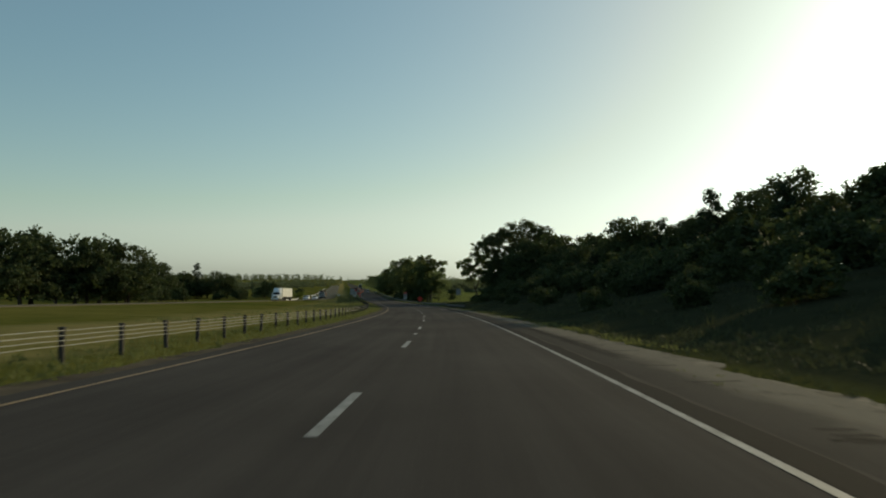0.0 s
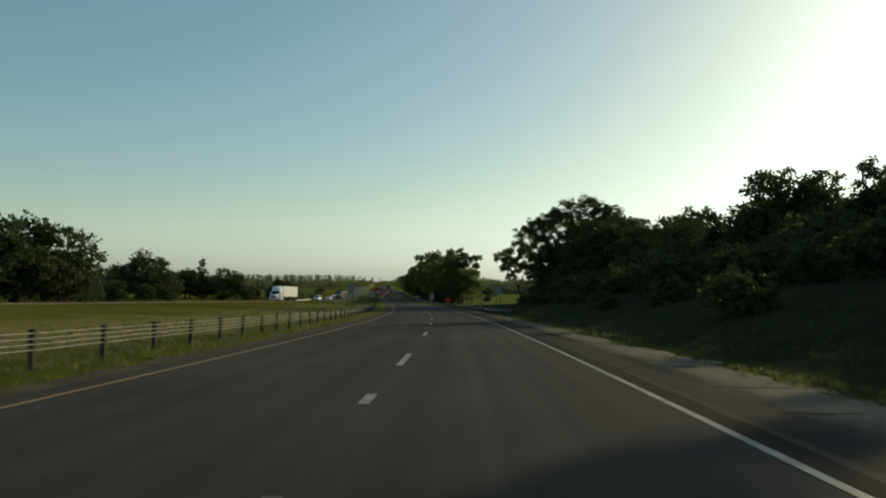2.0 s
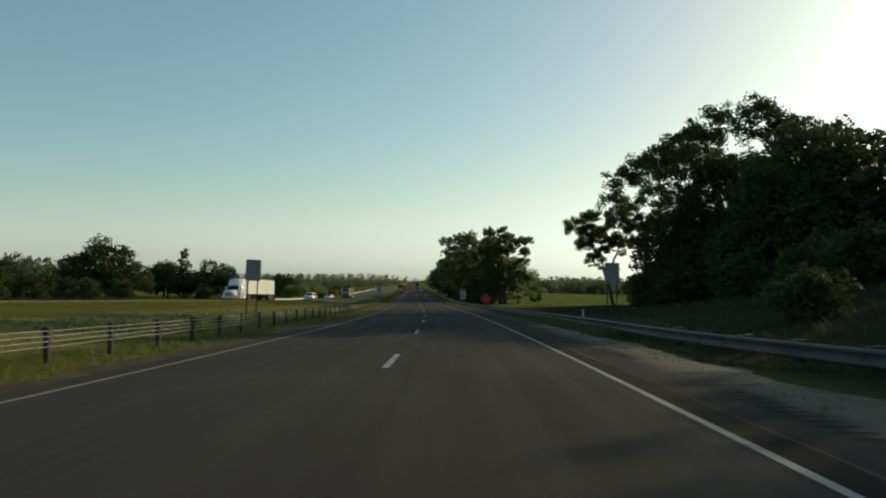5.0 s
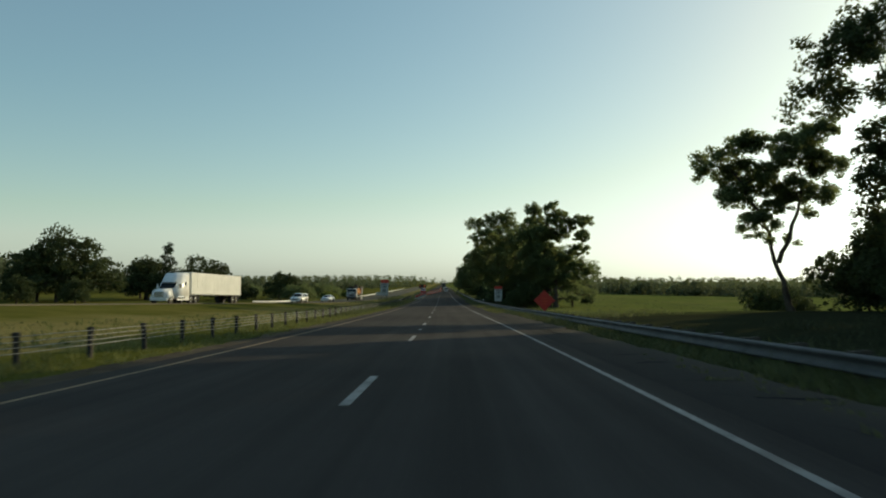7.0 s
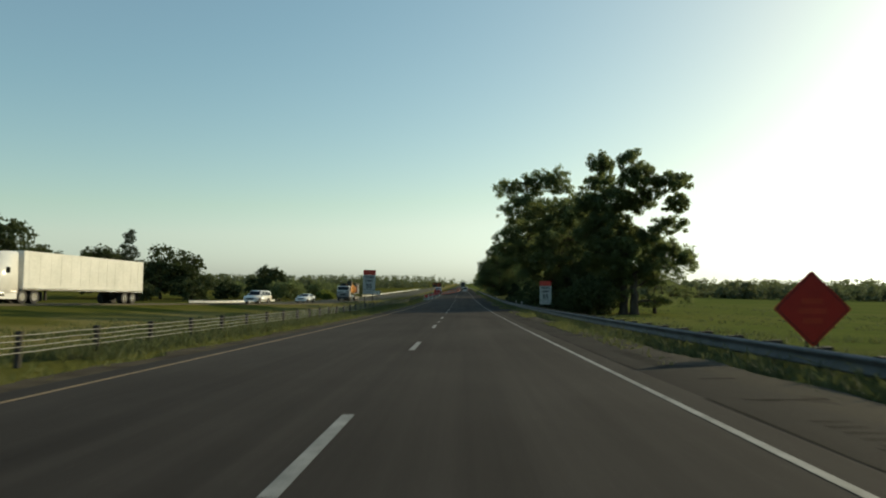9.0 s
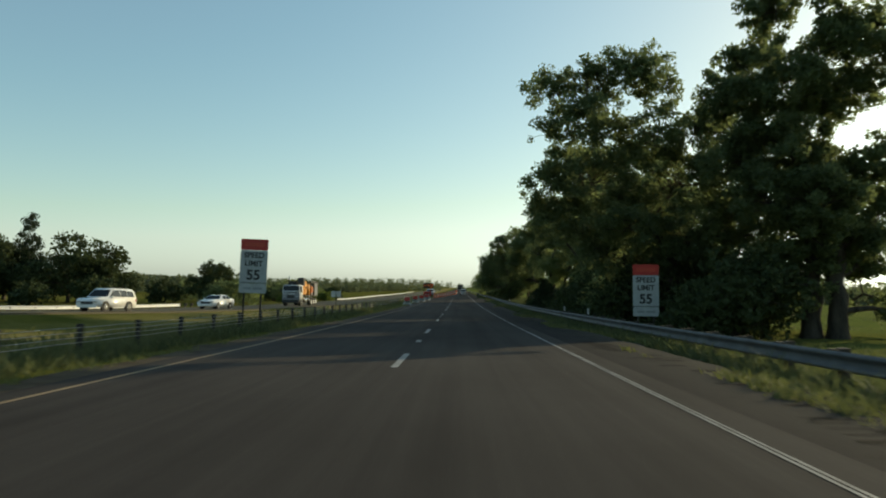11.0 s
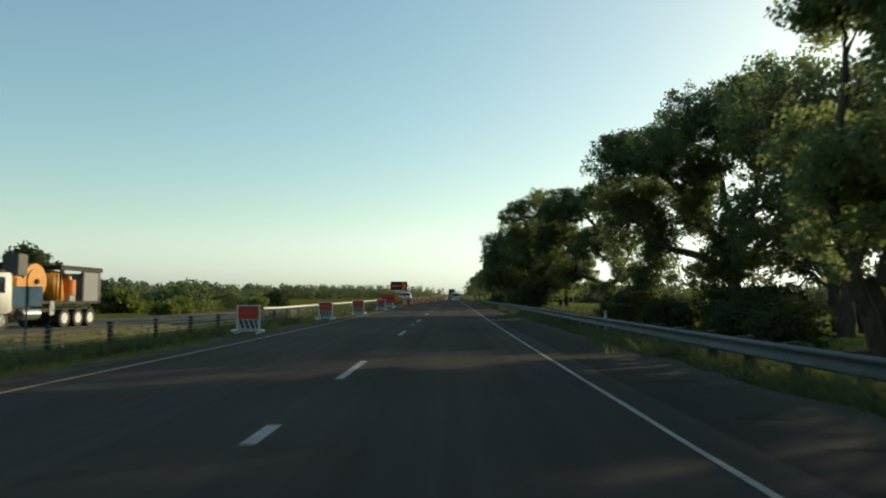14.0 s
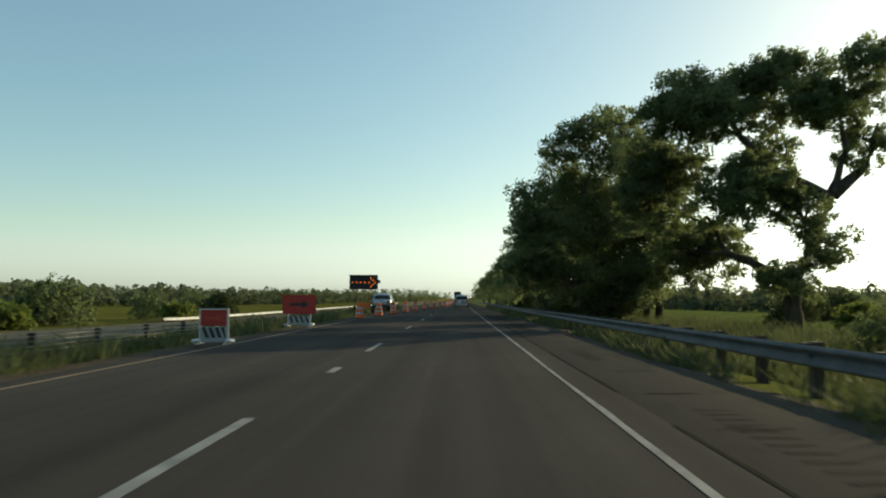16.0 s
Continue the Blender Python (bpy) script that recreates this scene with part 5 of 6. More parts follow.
def barricade(m, wide=0.74, arrow=True, big=False):
    b = new("barricade")
    b.matrix_basis = m
    tagged(b, "work zone barricade with orange arrow panel over striped board" if not big else "barricade carrying a large orange arrow board", "barricade", "work zone barricades")
    h = 0.92
    for x in (-wide / 2, wide / 2):
        part("upright", boxed(x - 0.025, -0.025, 0.03, x + 0.025, 0.025, h + 0.04, 0.006), PLASTIC_WHITE, b)
        part("foot", boxed(x - 0.03, -0.42, 0.0, x + 0.03, 0.42, 0.05, 0.008), PLASTIC_WHITE, b)
    part("crossbar", boxed(-wide / 2 + 0.025, -0.02, h, wide / 2 - 0.025, 0.02, h + 0.035, 0.005), PLASTIC_WHITE, b)
    if big:
        top = part("arrow_board", panel(1.5, 0.84, 0.03), SIGN_RED, b, "large red-orange panel with black arrow", pose(0, -0.05, 0.98))
        k = 1.75
    else:
        top = part("arrow_board", panel(wide - 0.05, 0.42, 0.02), SIGN_RED, b, "orange panel with dark arrow", pose(0, -0.036, 0.70))
        k = 1.0
    bm = bmesh.new()
    pts = [(-0.24, 0.035), (0.08, 0.035), (0.08, 0.10), (0.25, 0.0), (0.08, -0.10), (0.08, -0.035), (-0.24, -0.035)]
    bm.faces.new([bm.verts.new((x * k, -0.0045, z * k)) for x, z in pts])
    part("arrow", bm, INK if big else plain_rust, top)
    board = part("striped_board", panel(wide - 0.05, 0.30, 0.02), SIGN_WHITE, b, "white board with dark slanting stripes", pose(0, -0.036, 0.31))
    w = wide - 0.07
    for i in range(4):
        x = -w / 2 + 0.02 + i * w / 4
        bm = bmesh.new()
        lo, hi = max(-w / 2, x), min(w / 2, x + 0.10)
        bm.faces.new([bm.verts.new(p) for p in ((min(w / 2, lo + 0.11), -0.0045, -0.14), (min(w / 2, hi + 0.11), -0.0045, -0.14), (hi, -0.0045, 0.14), (lo, -0.0045, 0.14))])
        part("stripe", bm, INK, board)
    part("lower_board", panel(wide - 0.05, 0.10, 0.02), SIGN_WHITE, b, "", pose(0, -0.036, 0.11))
    for x in (-wide / 2 - 0.06, wide / 2 + 0.10):
        bm = bmesh.new()
        bmesh.ops.create_uvsphere(bm, u_segments=14, v_segments=8, radius=1, matrix=pose(x, -0.12, 0.09) @ Matrix.Diagonal((0.12, 0.22, 0.06, 1)))
        for v in bm.verts:
            v.co.z = max(v.co.z, 0.052)
            v.co += Vector((0, 0, 0.02 * noise.noise(v.co * 9)))
        part("sandbag", bm, PLASTIC_WHITE, b, "lumpy white sandbag")
    return b


for s, lat, turn in ((327.2, -5.2, 3), (341.0, -5.05, -4), (351.7, -4.72, 2), (365.4, -4.5, 5)):
    barricade(spot(s, lat, 0.0, turn))
barricade(spot(377.6, -4.95, 0.0, 0), 1.0, big=True)


def drum(m):
    d = new("traffic_drum")
    d.matrix_basis = m
    tagged(d, "orange traffic drum with white bands on a rubber base", "traffic drum", "traffic drums")
    for i, (z0, z1, mat) in enumerate(((0.05, 0.28, SIGN_ORANGE), (0.28, 0.42, SIGN_WHITE), (0.42, 0.58, SIGN_ORANGE), (0.58, 0.72, SIGN_WHITE), (0.72, 0.94, SIGN_ORANGE))):
        r = 0.29 - 0.025 * i
        part("band", rodded((0, 0, z0), (0, 0, z1), r, r - 0.012, 20), mat, d)
    part("handle", rod(rodded((-0.1, 0, 0.94), (-0.1, 0, 1.0), 0.02), (0.1, 0, 0.94), (0.1, 0, 1.0), 0.02), SIGN_ORANGE, d)
    part("base", rodded((0, 0, 0.0), (0, 0, 0.06), 0.40, 0.36, 20), RUBBER, d)
    return d


first = drum(spot(390.0, -4.0, 0.0))
for s, lat in ((397, -3.6), (404, -3.2), (412, -2.8), (420, -2.4), (429, -1.9), (438, -1.4), (448, -0.9), (459, -0.4), (471, 0.0), (485, 0.2), (500, 0.2), (518, 0.2), (540, 0.2), (566, 0.2), (600, 0.2)):
    copy_thing(first, spot(s, lat, 0.0))

LAMP_ON = bpy.data.materials.new("amber_lamp")
LAMP_ON.use_nodes = True
LAMP_ON.node_tree.nodes["Principled BSDF"].inputs["Base Color"].default_value = (0.8, 0.2, 0.03, 1)
LAMP_ON.node_tree.nodes["Principled BSDF"].inputs["Emission Color"].default_value = (1.0, 0.22, 0.03, 1)
LAMP_ON.node_tree.nodes["Principled BSDF"].inputs["Emission Strength"].default_value = 0.3
PANEL_BLACK = plain("matt_black_panel", (0.010, 0.010, 0.012), 0.6)
TRAILER_ORANGE = plain("orange_trailer_paint", (0.62, 0.16, 0.03), 0.4)


def wheel(parent, x, y, r, w, rim_mat, m=None):
    """A wheel under its vehicle: tyre and rim."""
    tyre = part("wheel", rodded((x - w / 2, y, r), (x + w / 2, y, r), r, None, 24), RUBBER, parent)
    side = 1 if x > 0 else -1
    face = x + side * w / 2
    rim = bmesh.new()
    rod(rim, (face - side * 0.02, y, r), (face + side * 0.008, y, r), r * 0.64, r * 0.58, 20)
    rod(rim, (face, y, r), (face + side * 0.022, y, r), r * 0.2, None, 12)
    part("rim", rim, rim_mat, tyre)
    return tyre


CHROME = plain("bright_metal", (0.62, 0.62, 0.62), 0.22, 0.9, 0.05)


def arrow_trailer(m):
    t = new("arrow_board_trailer")
    t.matrix_basis = m
    tagged(t, "black flashing arrow board raised on an orange trailer", "arrow board")
    part("frame", boxed(-0.6, -1.1, 0.42, 0.6, 1.1, 0.52, 0.02), TRAILER_ORANGE, t)
    part("tongue", boxed(-0.05, 1.1, 0.40, 0.05, 2.3, 0.48, 0.01), TRAILER_ORANGE, t)
    part("battery_box", boxed(-0.45, -0.55, 0.52, 0.45, 0.55, 0.95, 0.03), TRAILER_ORANGE, t)
    for x in (-0.78, 0.78):
        wheel(t, x, 0, 0.33, 0.2, CHROME)
        part("mudguard", boxed(x - 0.13, -0.42, 0.68, x + 0.13, 0.42, 0.72, 0.02), CHROME, t, "bright metal mudguard")
    for x in (-0.5, 0.5):
        part("mast", boxed(x - 0.04, -0.04, 0.5, x + 0.04, 0.04, 2.3, 0.008), TRAILER_ORANGE, t)
    board = part("board", boxed(-1.22, -0.06, 2.05, 1.22, 0.04, 3.28, 0.03), PANEL_BLACK, t, "black lamp panel")
    part("hood", boxed(-1.22, -0.2, 3.27, 1.22, -0.05, 3.30), PANEL_BLACK, board)
    lamps = [(-0.95 + 0.35 * i, 2.66) for i in range(5)] + [(0.62, 3.02), (0.80, 2.84), (0.98, 2.66), (0.80, 2.48), (0.62, 2.30)]
    for x, z in lamps:
        part("lamp", rodded((x, -0.06, z), (x, -0.10, z), 0.075, 0.065, 14), LAMP_ON, board, "amber lamp")
    part("solar_panel", boxed(-0.7, -0.35, -0.02, 0.7, 0.35, 0.02, 0.01), PANEL_BLACK, t, "tilted solar panel", pose(0.75, 0.55, 2.75, 25, 0, 0))
    return t


arrow_trailer(spot(407.0, -6.05, 0.0, 8))
# ---- vehicles, as they stand ----
GLASS_DARK = bpy.data.materials.new("tinted_glass")
GLASS_DARK.use_nodes = True
_p = GLASS_DARK.node_tree.nodes["Principled BSDF"]
_p.inputs["Base Color"].default_value = (0.012, 0.014, 0.015, 1)
_p.inputs["Roughness"].default_value = 0.06
_p.inputs["Specular IOR Level"].default_value = 0.25
HEADLIGHT = plain("clear_lamp", (0.55, 0.56, 0.56), 0.12, 0.3, 0.04)
TAIL_RED = plain("red_lamp_lens", (0.35, 0.012, 0.01), 0.2, 0, 0.05)
TRIM = plain("black_trim", (0.02, 0.02, 0.02), 0.5)
PAINT_WHITE = plain("white_car_paint", (0.74, 0.74, 0.72), 0.25, 0, 0.05, 1.0, coat=0.6)
# grey of the rig's rear screens, also standing for shade on its cab front
SLATE_AND_SHADE = plain("slate_grey_and_cab_shade", (0.16, 0.17, 0.19), 0.45, 0.1, 0.08)
PAINT_SILVER = plain("silver_car_paint", (0.42, 0.43, 0.44), 0.28, 0.5, 0.05, 1.0, coat=0.6)
PAINT_YELLOW = plain("yellow_plant_paint", (0.56, 0.22, 0.025), 0.45, 0, 0.15)


def half_width(z, W, belt, top, H):
    return W / 2 * (1.0 if z <= belt else 1 - (1 - top) * (z - belt) / max(0.01, H - belt)) * (0.94 if z < 0.4 else 1.0)


def shell(outline, W, belt, top, H, bevel=0.05):
    """A car body: a side outline (y, z) pulled across, narrower above the belt line."""
    bm = bmesh.new()
    sides = []
    for sgn in (-1, 1):
        sides.append([bm.verts.new((sgn * half_width(z, W, belt, top, H), y, z)) for y, z in outline])
    lo, hi = sides
    n = len(outline)
    bm.faces.new(lo)
    bm.faces.new(hi[::-1])
    for i in range(n):
        bm.faces.new((lo[i], hi[i], hi[(i + 1) % n], lo[(i + 1) % n]))
    bmesh.ops.recalc_face_normals(bm, faces=bm.faces)
    bmesh.ops.bevel(bm, geom=list(bm.edges), offset=bevel, segments=2, affect="EDGES", clamp_overlap=True)
    for f in bm.faces:
        f.smooth = True
    return bm


def pane(points, out=0.0):
    bm = bmesh.new()
    f = bm.faces.new([bm.verts.new(p) for p in points])
    bmesh.ops.recalc_face_normals(bm, faces=bm.faces)
    r = bmesh.ops.extrude_face_region(bm, geom=[f])
    n = f.normal.copy()
    for v in (e for e in r["geom"] if isinstance(e, bmesh.types.BMVert)):
        v.co += n * 0.012
    bmesh.ops.recalc_face_normals(bm, faces=bm.faces)
    return bm


def car(name, m, outline, glass, W, H, belt, top, paint, label, axles, wheel_r, bed=False, tail=False):
    """glass: (windscreen y0 z0 y1 z1), (rear y0 z0 y1 z1), side windows as (y, z) lists."""
    c = new(name)
    c.matrix_basis = m
    tagged(c, label, "car")
    part("body", shell(outline, W, belt, top, H), paint, c)
    L0, L1 = min(p[0] for p in outline), max(p[0] for p in outline)
    (wy0, wz0, wy1, wz1), (ry0, rz0, ry1, rz1), sides = glass
    e = 0.012
    for nm, (y0, z0, y1, z1), d in (("windscreen", (wy0, wz0, wy1, wz1), 1), ("rear_window", (ry0, rz0, ry1, rz1), -1)):
        a, b = half_width(z0, W, belt, top, H) - 0.1, half_width(z1, W, belt, top, H) - 0.1
        part(nm, pane([(-a, y0 + d * e, z0), (a, y0 + d * e, z0), (b, y1 + d * e, z1 + e), (-b, y1 + d * e, z1 + e)]), GLASS_DARK, c, "dark tinted glass")
    for win in sides:
        for sgn in (-1, 1):
            part("side_window", pane([(sgn * (half_width(z, W, belt, top, H) + 0.004), y, z) for y, z in win]), GLASS_DARK, c)
    for x in (-W / 2 + 0.10, W / 2 - 0.10):
        for y in axles:
            sg = 1 if x > 0 else -1
            part("wheel_arch", rodded((x + sg * 0.0, y, wheel_r), (sg * (W / 2 + 0.006), y, wheel_r), wheel_r * 1.16, None, 24), TRIM, c)
            wheel(c, x + sg * 0.025, y, wheel_r, 0.22, CHROME)
    for x in (-W / 2 + 0.28, W / 2 - 0.28):
        part("headlight", boxed(x - 0.2, L1 - 0.10, 0.66, x + 0.2, L1 - 0.005, 0.82, 0.03), HEADLIGHT, c, "clear headlight")
        part("tail_light", boxed(x - 0.12 + (0.12 if x > 0 else -0.12), L0 + 0.0, 0.72, x + 0.12 + (0.12 if x > 0 else -0.12), L0 + 0.16, 1.02, 0.03), TAIL_RED, c, "red tail light")
    part("grille", boxed(-W * 0.27, L1 - 0.06, 0.55, W * 0.27, L1 + 0.008, 0.78, 0.02), TRIM, c)
    part("front_bumper", boxed(-W * 0.46, L1 - 0.10, 0.30, W * 0.46, L1 + 0.03, 0.50, 0.04), TRIM if bed else paint, c)
    part("rear_bumper", boxed(-W * 0.46, L0 - 0.04, 0.34, W * 0.46, L0 + 0.10, 0.58, 0.04), TRIM if tail else paint, c)
    part("plate", boxed(-0.16, L0 - 0.052, 0.40, 0.16, L0 - 0.042, 0.52), SIGN_WHITE, c)
    for x in (-W / 2 - 0.09, W / 2 + 0.09):
        part("mirror", boxed(x - 0.09, wy0 - 0.35, belt - 0.02, x + 0.09, wy0 - 0.22, belt + 0.13, 0.03), paint, c)
    return c


def suv(name, m, paint, label):
    o = [(2.35, 0.32), (2.42, 0.60), (2.36, 0.92), (2.15, 1.02), (1.25, 1.10), (0.55, 1.74), (0.2, 1.82), (-1.9, 1.80), (-2.22, 1.62), (-2.38, 1.08), (-2.44, 0.7), (-2.40, 0.34)]
    return car(name, m, o, ((1.18, 1.16, 0.60, 1.68), (-2.36, 1.14, -2.24, 1.58), [[(1.02, 1.16), (0.45, 1.66), (-0.25, 1.66), (-0.25, 1.16)], [(-0.36, 1.16), (-0.36, 1.66), (-1.15, 1.66), (-1.15, 1.16)], [(-1.26, 1.16), (-1.26, 1.64), (-1.95, 1.58), (-2.1, 1.16)]]), 1.92, 1.82, 1.08, 0.80, paint, label, (1.48, -1.42), 0.38)


def sedan(name, m, paint, label):
    o = [(2.32, 0.26), (2.42, 0.50), (2.34, 0.74), (2.1, 0.84), (1.05, 0.98), (0.25, 1.40), (-0.3, 1.46), (-1.0, 1.40), (-1.75, 1.08), (-2.32, 1.02), (-2.42, 0.70), (-2.36, 0.30)]
    return car(name, m, o, ((1.0, 1.01, 0.28, 1.37), (-1.72, 1.09, -1.06, 1.38), [[(0.88, 1.02), (0.2, 1.36), (-0.3, 1.39), (-0.3, 1.02)], [(-0.4, 1.02), (-0.4, 1.39), (-0.95, 1.35), (-1.5, 1.07)]]), 1.82, 1.46, 0.98, 0.76, paint, label, (1.42, -1.40), 0.33)


def pickup(name, m, paint, label):
    o = [(2.70, 0.42), (2.78, 0.70), (2.72, 1.02), (2.45, 1.10), (1.45, 1.18), (0.85, 1.78), (0.4, 1.86), (-0.55, 1.84), (-0.85, 1.62), (-0.90, 1.16), (-2.72, 1.16), (-2.80, 0.80), (-2.76, 0.46)]
    return car(name, m, o, ((1.40, 1.24, 0.88, 1.74), (-0.93, 1.22, -0.89, 1.60), [[(1.2, 1.24), (0.7, 1.74), (0.15, 1.74), (0.15, 1.24)], [(0.05, 1.24), (0.05, 1.74), (-0.5, 1.72), (-0.7, 1.24)]]), 1.98, 1.86, 1.14, 0.80, paint, label, (1.75, -1.70), 0.39, bed=True, tail=True)


def far_pose(s, lane, turn=180.0):
    """On the far carriageway, lane metres from its middle, heading back along it."""
    lat = float(far_lat(s)) + lane
    x, y = (float(c) for c in on_road(s, lat))
    ahead = float(far_lat(s + 5) - far_lat(s - 5)) / 10
    rise = math.degrees(math.atan(float(far_z(s + 5) - far_z(s - 5)) / 10))
    return pose(x, y, float(far_z(s)), 0, 0, heading(s) + turn - math.degrees(math.atan(ahead))) @ pose(0, 0, 0, -rise, 0, 0)


suv("suv", far_pose(296.0, 0.2), PAINT_WHITE, "white sport utility car on the far carriageway")
sedan("sedan", far_pose(313.5, 0.2), PAINT_WHITE, "white four-door sedan on the far carriageway")
suv("suv", spot(450.0, 2.6, 0.0), PAINT_SILVER, "silver sport utility car driving ahead on the highway")
pickup("pickup_truck", spot(424.0, -6.2, 0.0), PAINT_SILVER, "grey works pickup parked beyond the arrow board")


def semi_tractor(m, paint):
    t = new("semi_tractor")
    t.matrix_basis = m
    tagged(t, "white long-haul truck tractor with tall sleeper cab", "truck")
    W = 2.45
    cab = [(1.0, 0.55), (1.35, 0.7), (1.35, 1.75), (0.72, 2.55), (0.35, 2.95), (-0.1, 3.55), (-0.6, 3.92), (-2.3, 3.98), (-2.35, 0.75)]
    part("cab", shell(cab, W, 2.6, 0.94, 4.0, 0.08), paint, t)
    hood = [(1.2, 0.6), (3.1, 0.55), (3.32, 0.9), (3.25, 1.45), (2.9, 1.72), (1.2, 1.95)]
    part("hood", shell(hood, 2.1, 1.2, 0.78, 1.95, 0.10), paint, t)
    part("windscreen", pane([(-1.02, 1.30, 1.92), (1.02, 1.30, 1.92), (0.98, 0.80, 2.55), (-0.98, 0.80, 2.55)]), GLASS_DARK, t, "dark windscreen")
    for sg in (-1, 1):
        part("side_window", pane([(sg * 1.232, 0.95, 1.95), (sg * 1.232, 0.62, 2.45), (sg * 1.232, -0.05, 2.45), (sg * 1.232, -0.05, 1.95)]), GLASS_DARK, t)
        part("sleeper_window", pane([(sg * 1.225, -1.0, 2.3), (sg * 1.215, -1.0, 2.75), (sg * 1.215, -1.4, 2.75), (sg * 1.225, -1.4, 2.3)]), GLASS_DARK, t)
        part("fender", shell([(1.7, 0.5), (1.85, 0.95), (2.2, 1.15), (2.8, 1.1), (3.15, 0.85), (3.2, 0.5)], 0.42, 2, 1, 3, 0.05), paint, t, m=pose(sg * 1.0, 0, 0))
        part("fuel_tank", rodded((sg * 0.95, -0.9, 0.72), (sg * 0.95, 0.7, 0.72), 0.32, None, 18), CHROME, t)
        part("fairing", boxed(sg * 1.2 - 0.02, -2.2, 0.35, sg * 1.2 + 0.02, 1.0, 0.95, 0.015), paint, t)
        part("mirror", boxed(sg * 1.42 - 0.10, 1.0, 1.85, sg * 1.42 + 0.10, 1.12, 2.45, 0.03), PAINT_WHITE, t)
        part("headlight", boxed(sg * 0.86 - 0.18, 3.0, 0.85, sg * 0.86 + 0.18, 3.24, 1.08, 0.05), HEADLIGHT, t)
        wheel(t, sg * 1.06, 2.45, 0.52, 0.3, CHROME)
        for y in (-2.75, -4.05):
            wheel(t, sg * 0.95, y, 0.52, 0.55, CHROME)
        part("mudflap", boxed(sg * 0.95 - 0.3, -4.85, 0.2, sg * 0.95 + 0.3, -4.82, 0.95), RUBBER, t)
    part("grille", boxed(-0.62, 3.22, 0.75, 0.62, 3.33, 1.45, 0.04), CHROME, t, "bright grille")
    part("bumper", boxed(-1.18, 3.05, 0.30, 1.18, 3.42, 0.66, 0.08), paint, t)
    part("chassis", boxed(-0.45, -4.9, 0.75, 0.45, 1.2, 1.0, 0.02), DARK_STEEL, t)
    part("sun_visor", boxed(-1.05, 0.62, 2.62, 1.05, 0.95, 2.68, 0.02), TRIM, t)
    return t


def box_trailer(m):
    t = new("box_trailer")
    t.matrix_basis = m
    tagged(t, "long white box trailer coupled behind the tractor", "trailer")
    L = 16.15
    body = part("body", boxed(-1.3, -L, 1.12, 1.3, 0, 4.08, 0.04), TRAILER_WHITE, t)
    for i in range(13):
        y = -0.6 - i * 1.22
        for sg in (-1, 1):
            part("side_rib", boxed(sg * 1.304 - 0.006, y - 0.02, 1.2, sg * 1.304 + 0.006, y + 0.02, 4.0), TRAILER_WHITE, body)
    for sg in (-1, 1):
        part("lower_rail", boxed(sg * 1.31 - 0.012, -L + 0.05, 1.06, sg * 1.31 + 0.012, -0.05, 1.2, 0.005), CHROME, t)
        part("landing_leg", boxed(sg * 0.8 - 0.08, -3.2, 0.25, sg * 0.8 + 0.08, -3.04, 1.15, 0.01), DARK_STEEL, t)
        for y in (-L + 1.6, -L + 2.9):
            wheel(t, sg * 0.98, y, 0.52, 0.55, CHROME)
        part("mudflap", boxed(sg * 0.98 - 0.3, -L + 0.75, 0.25, sg * 0.98 + 0.3, -L + 0.78, 1.0), RUBBER, t)
    part("rear_guard", boxed(-1.1, -L + 0.05, 0.5, 1.1, -L + 0.15, 0.62, 0.02), DARK_STEEL, t)
    part("subframe", boxed(-0.5, -L + 0.5, 0.85, 0.5, -L + 4.2, 1.12, 0.02), DARK_STEEL, t)
    return t


TRAILER_WHITE = surface("white_trailer_panel", (0.62, 0.63, 0.60), (0.74, 0.74, 0.71), 0.5, 0.4, fine=8, bump=0.02)
truck_pose = far_pose(250.5, 0.0)
semi_tractor(truck_pose, PAINT_WHITE)
box_trailer(truck_pose @ pose(0, -2.65, 0))


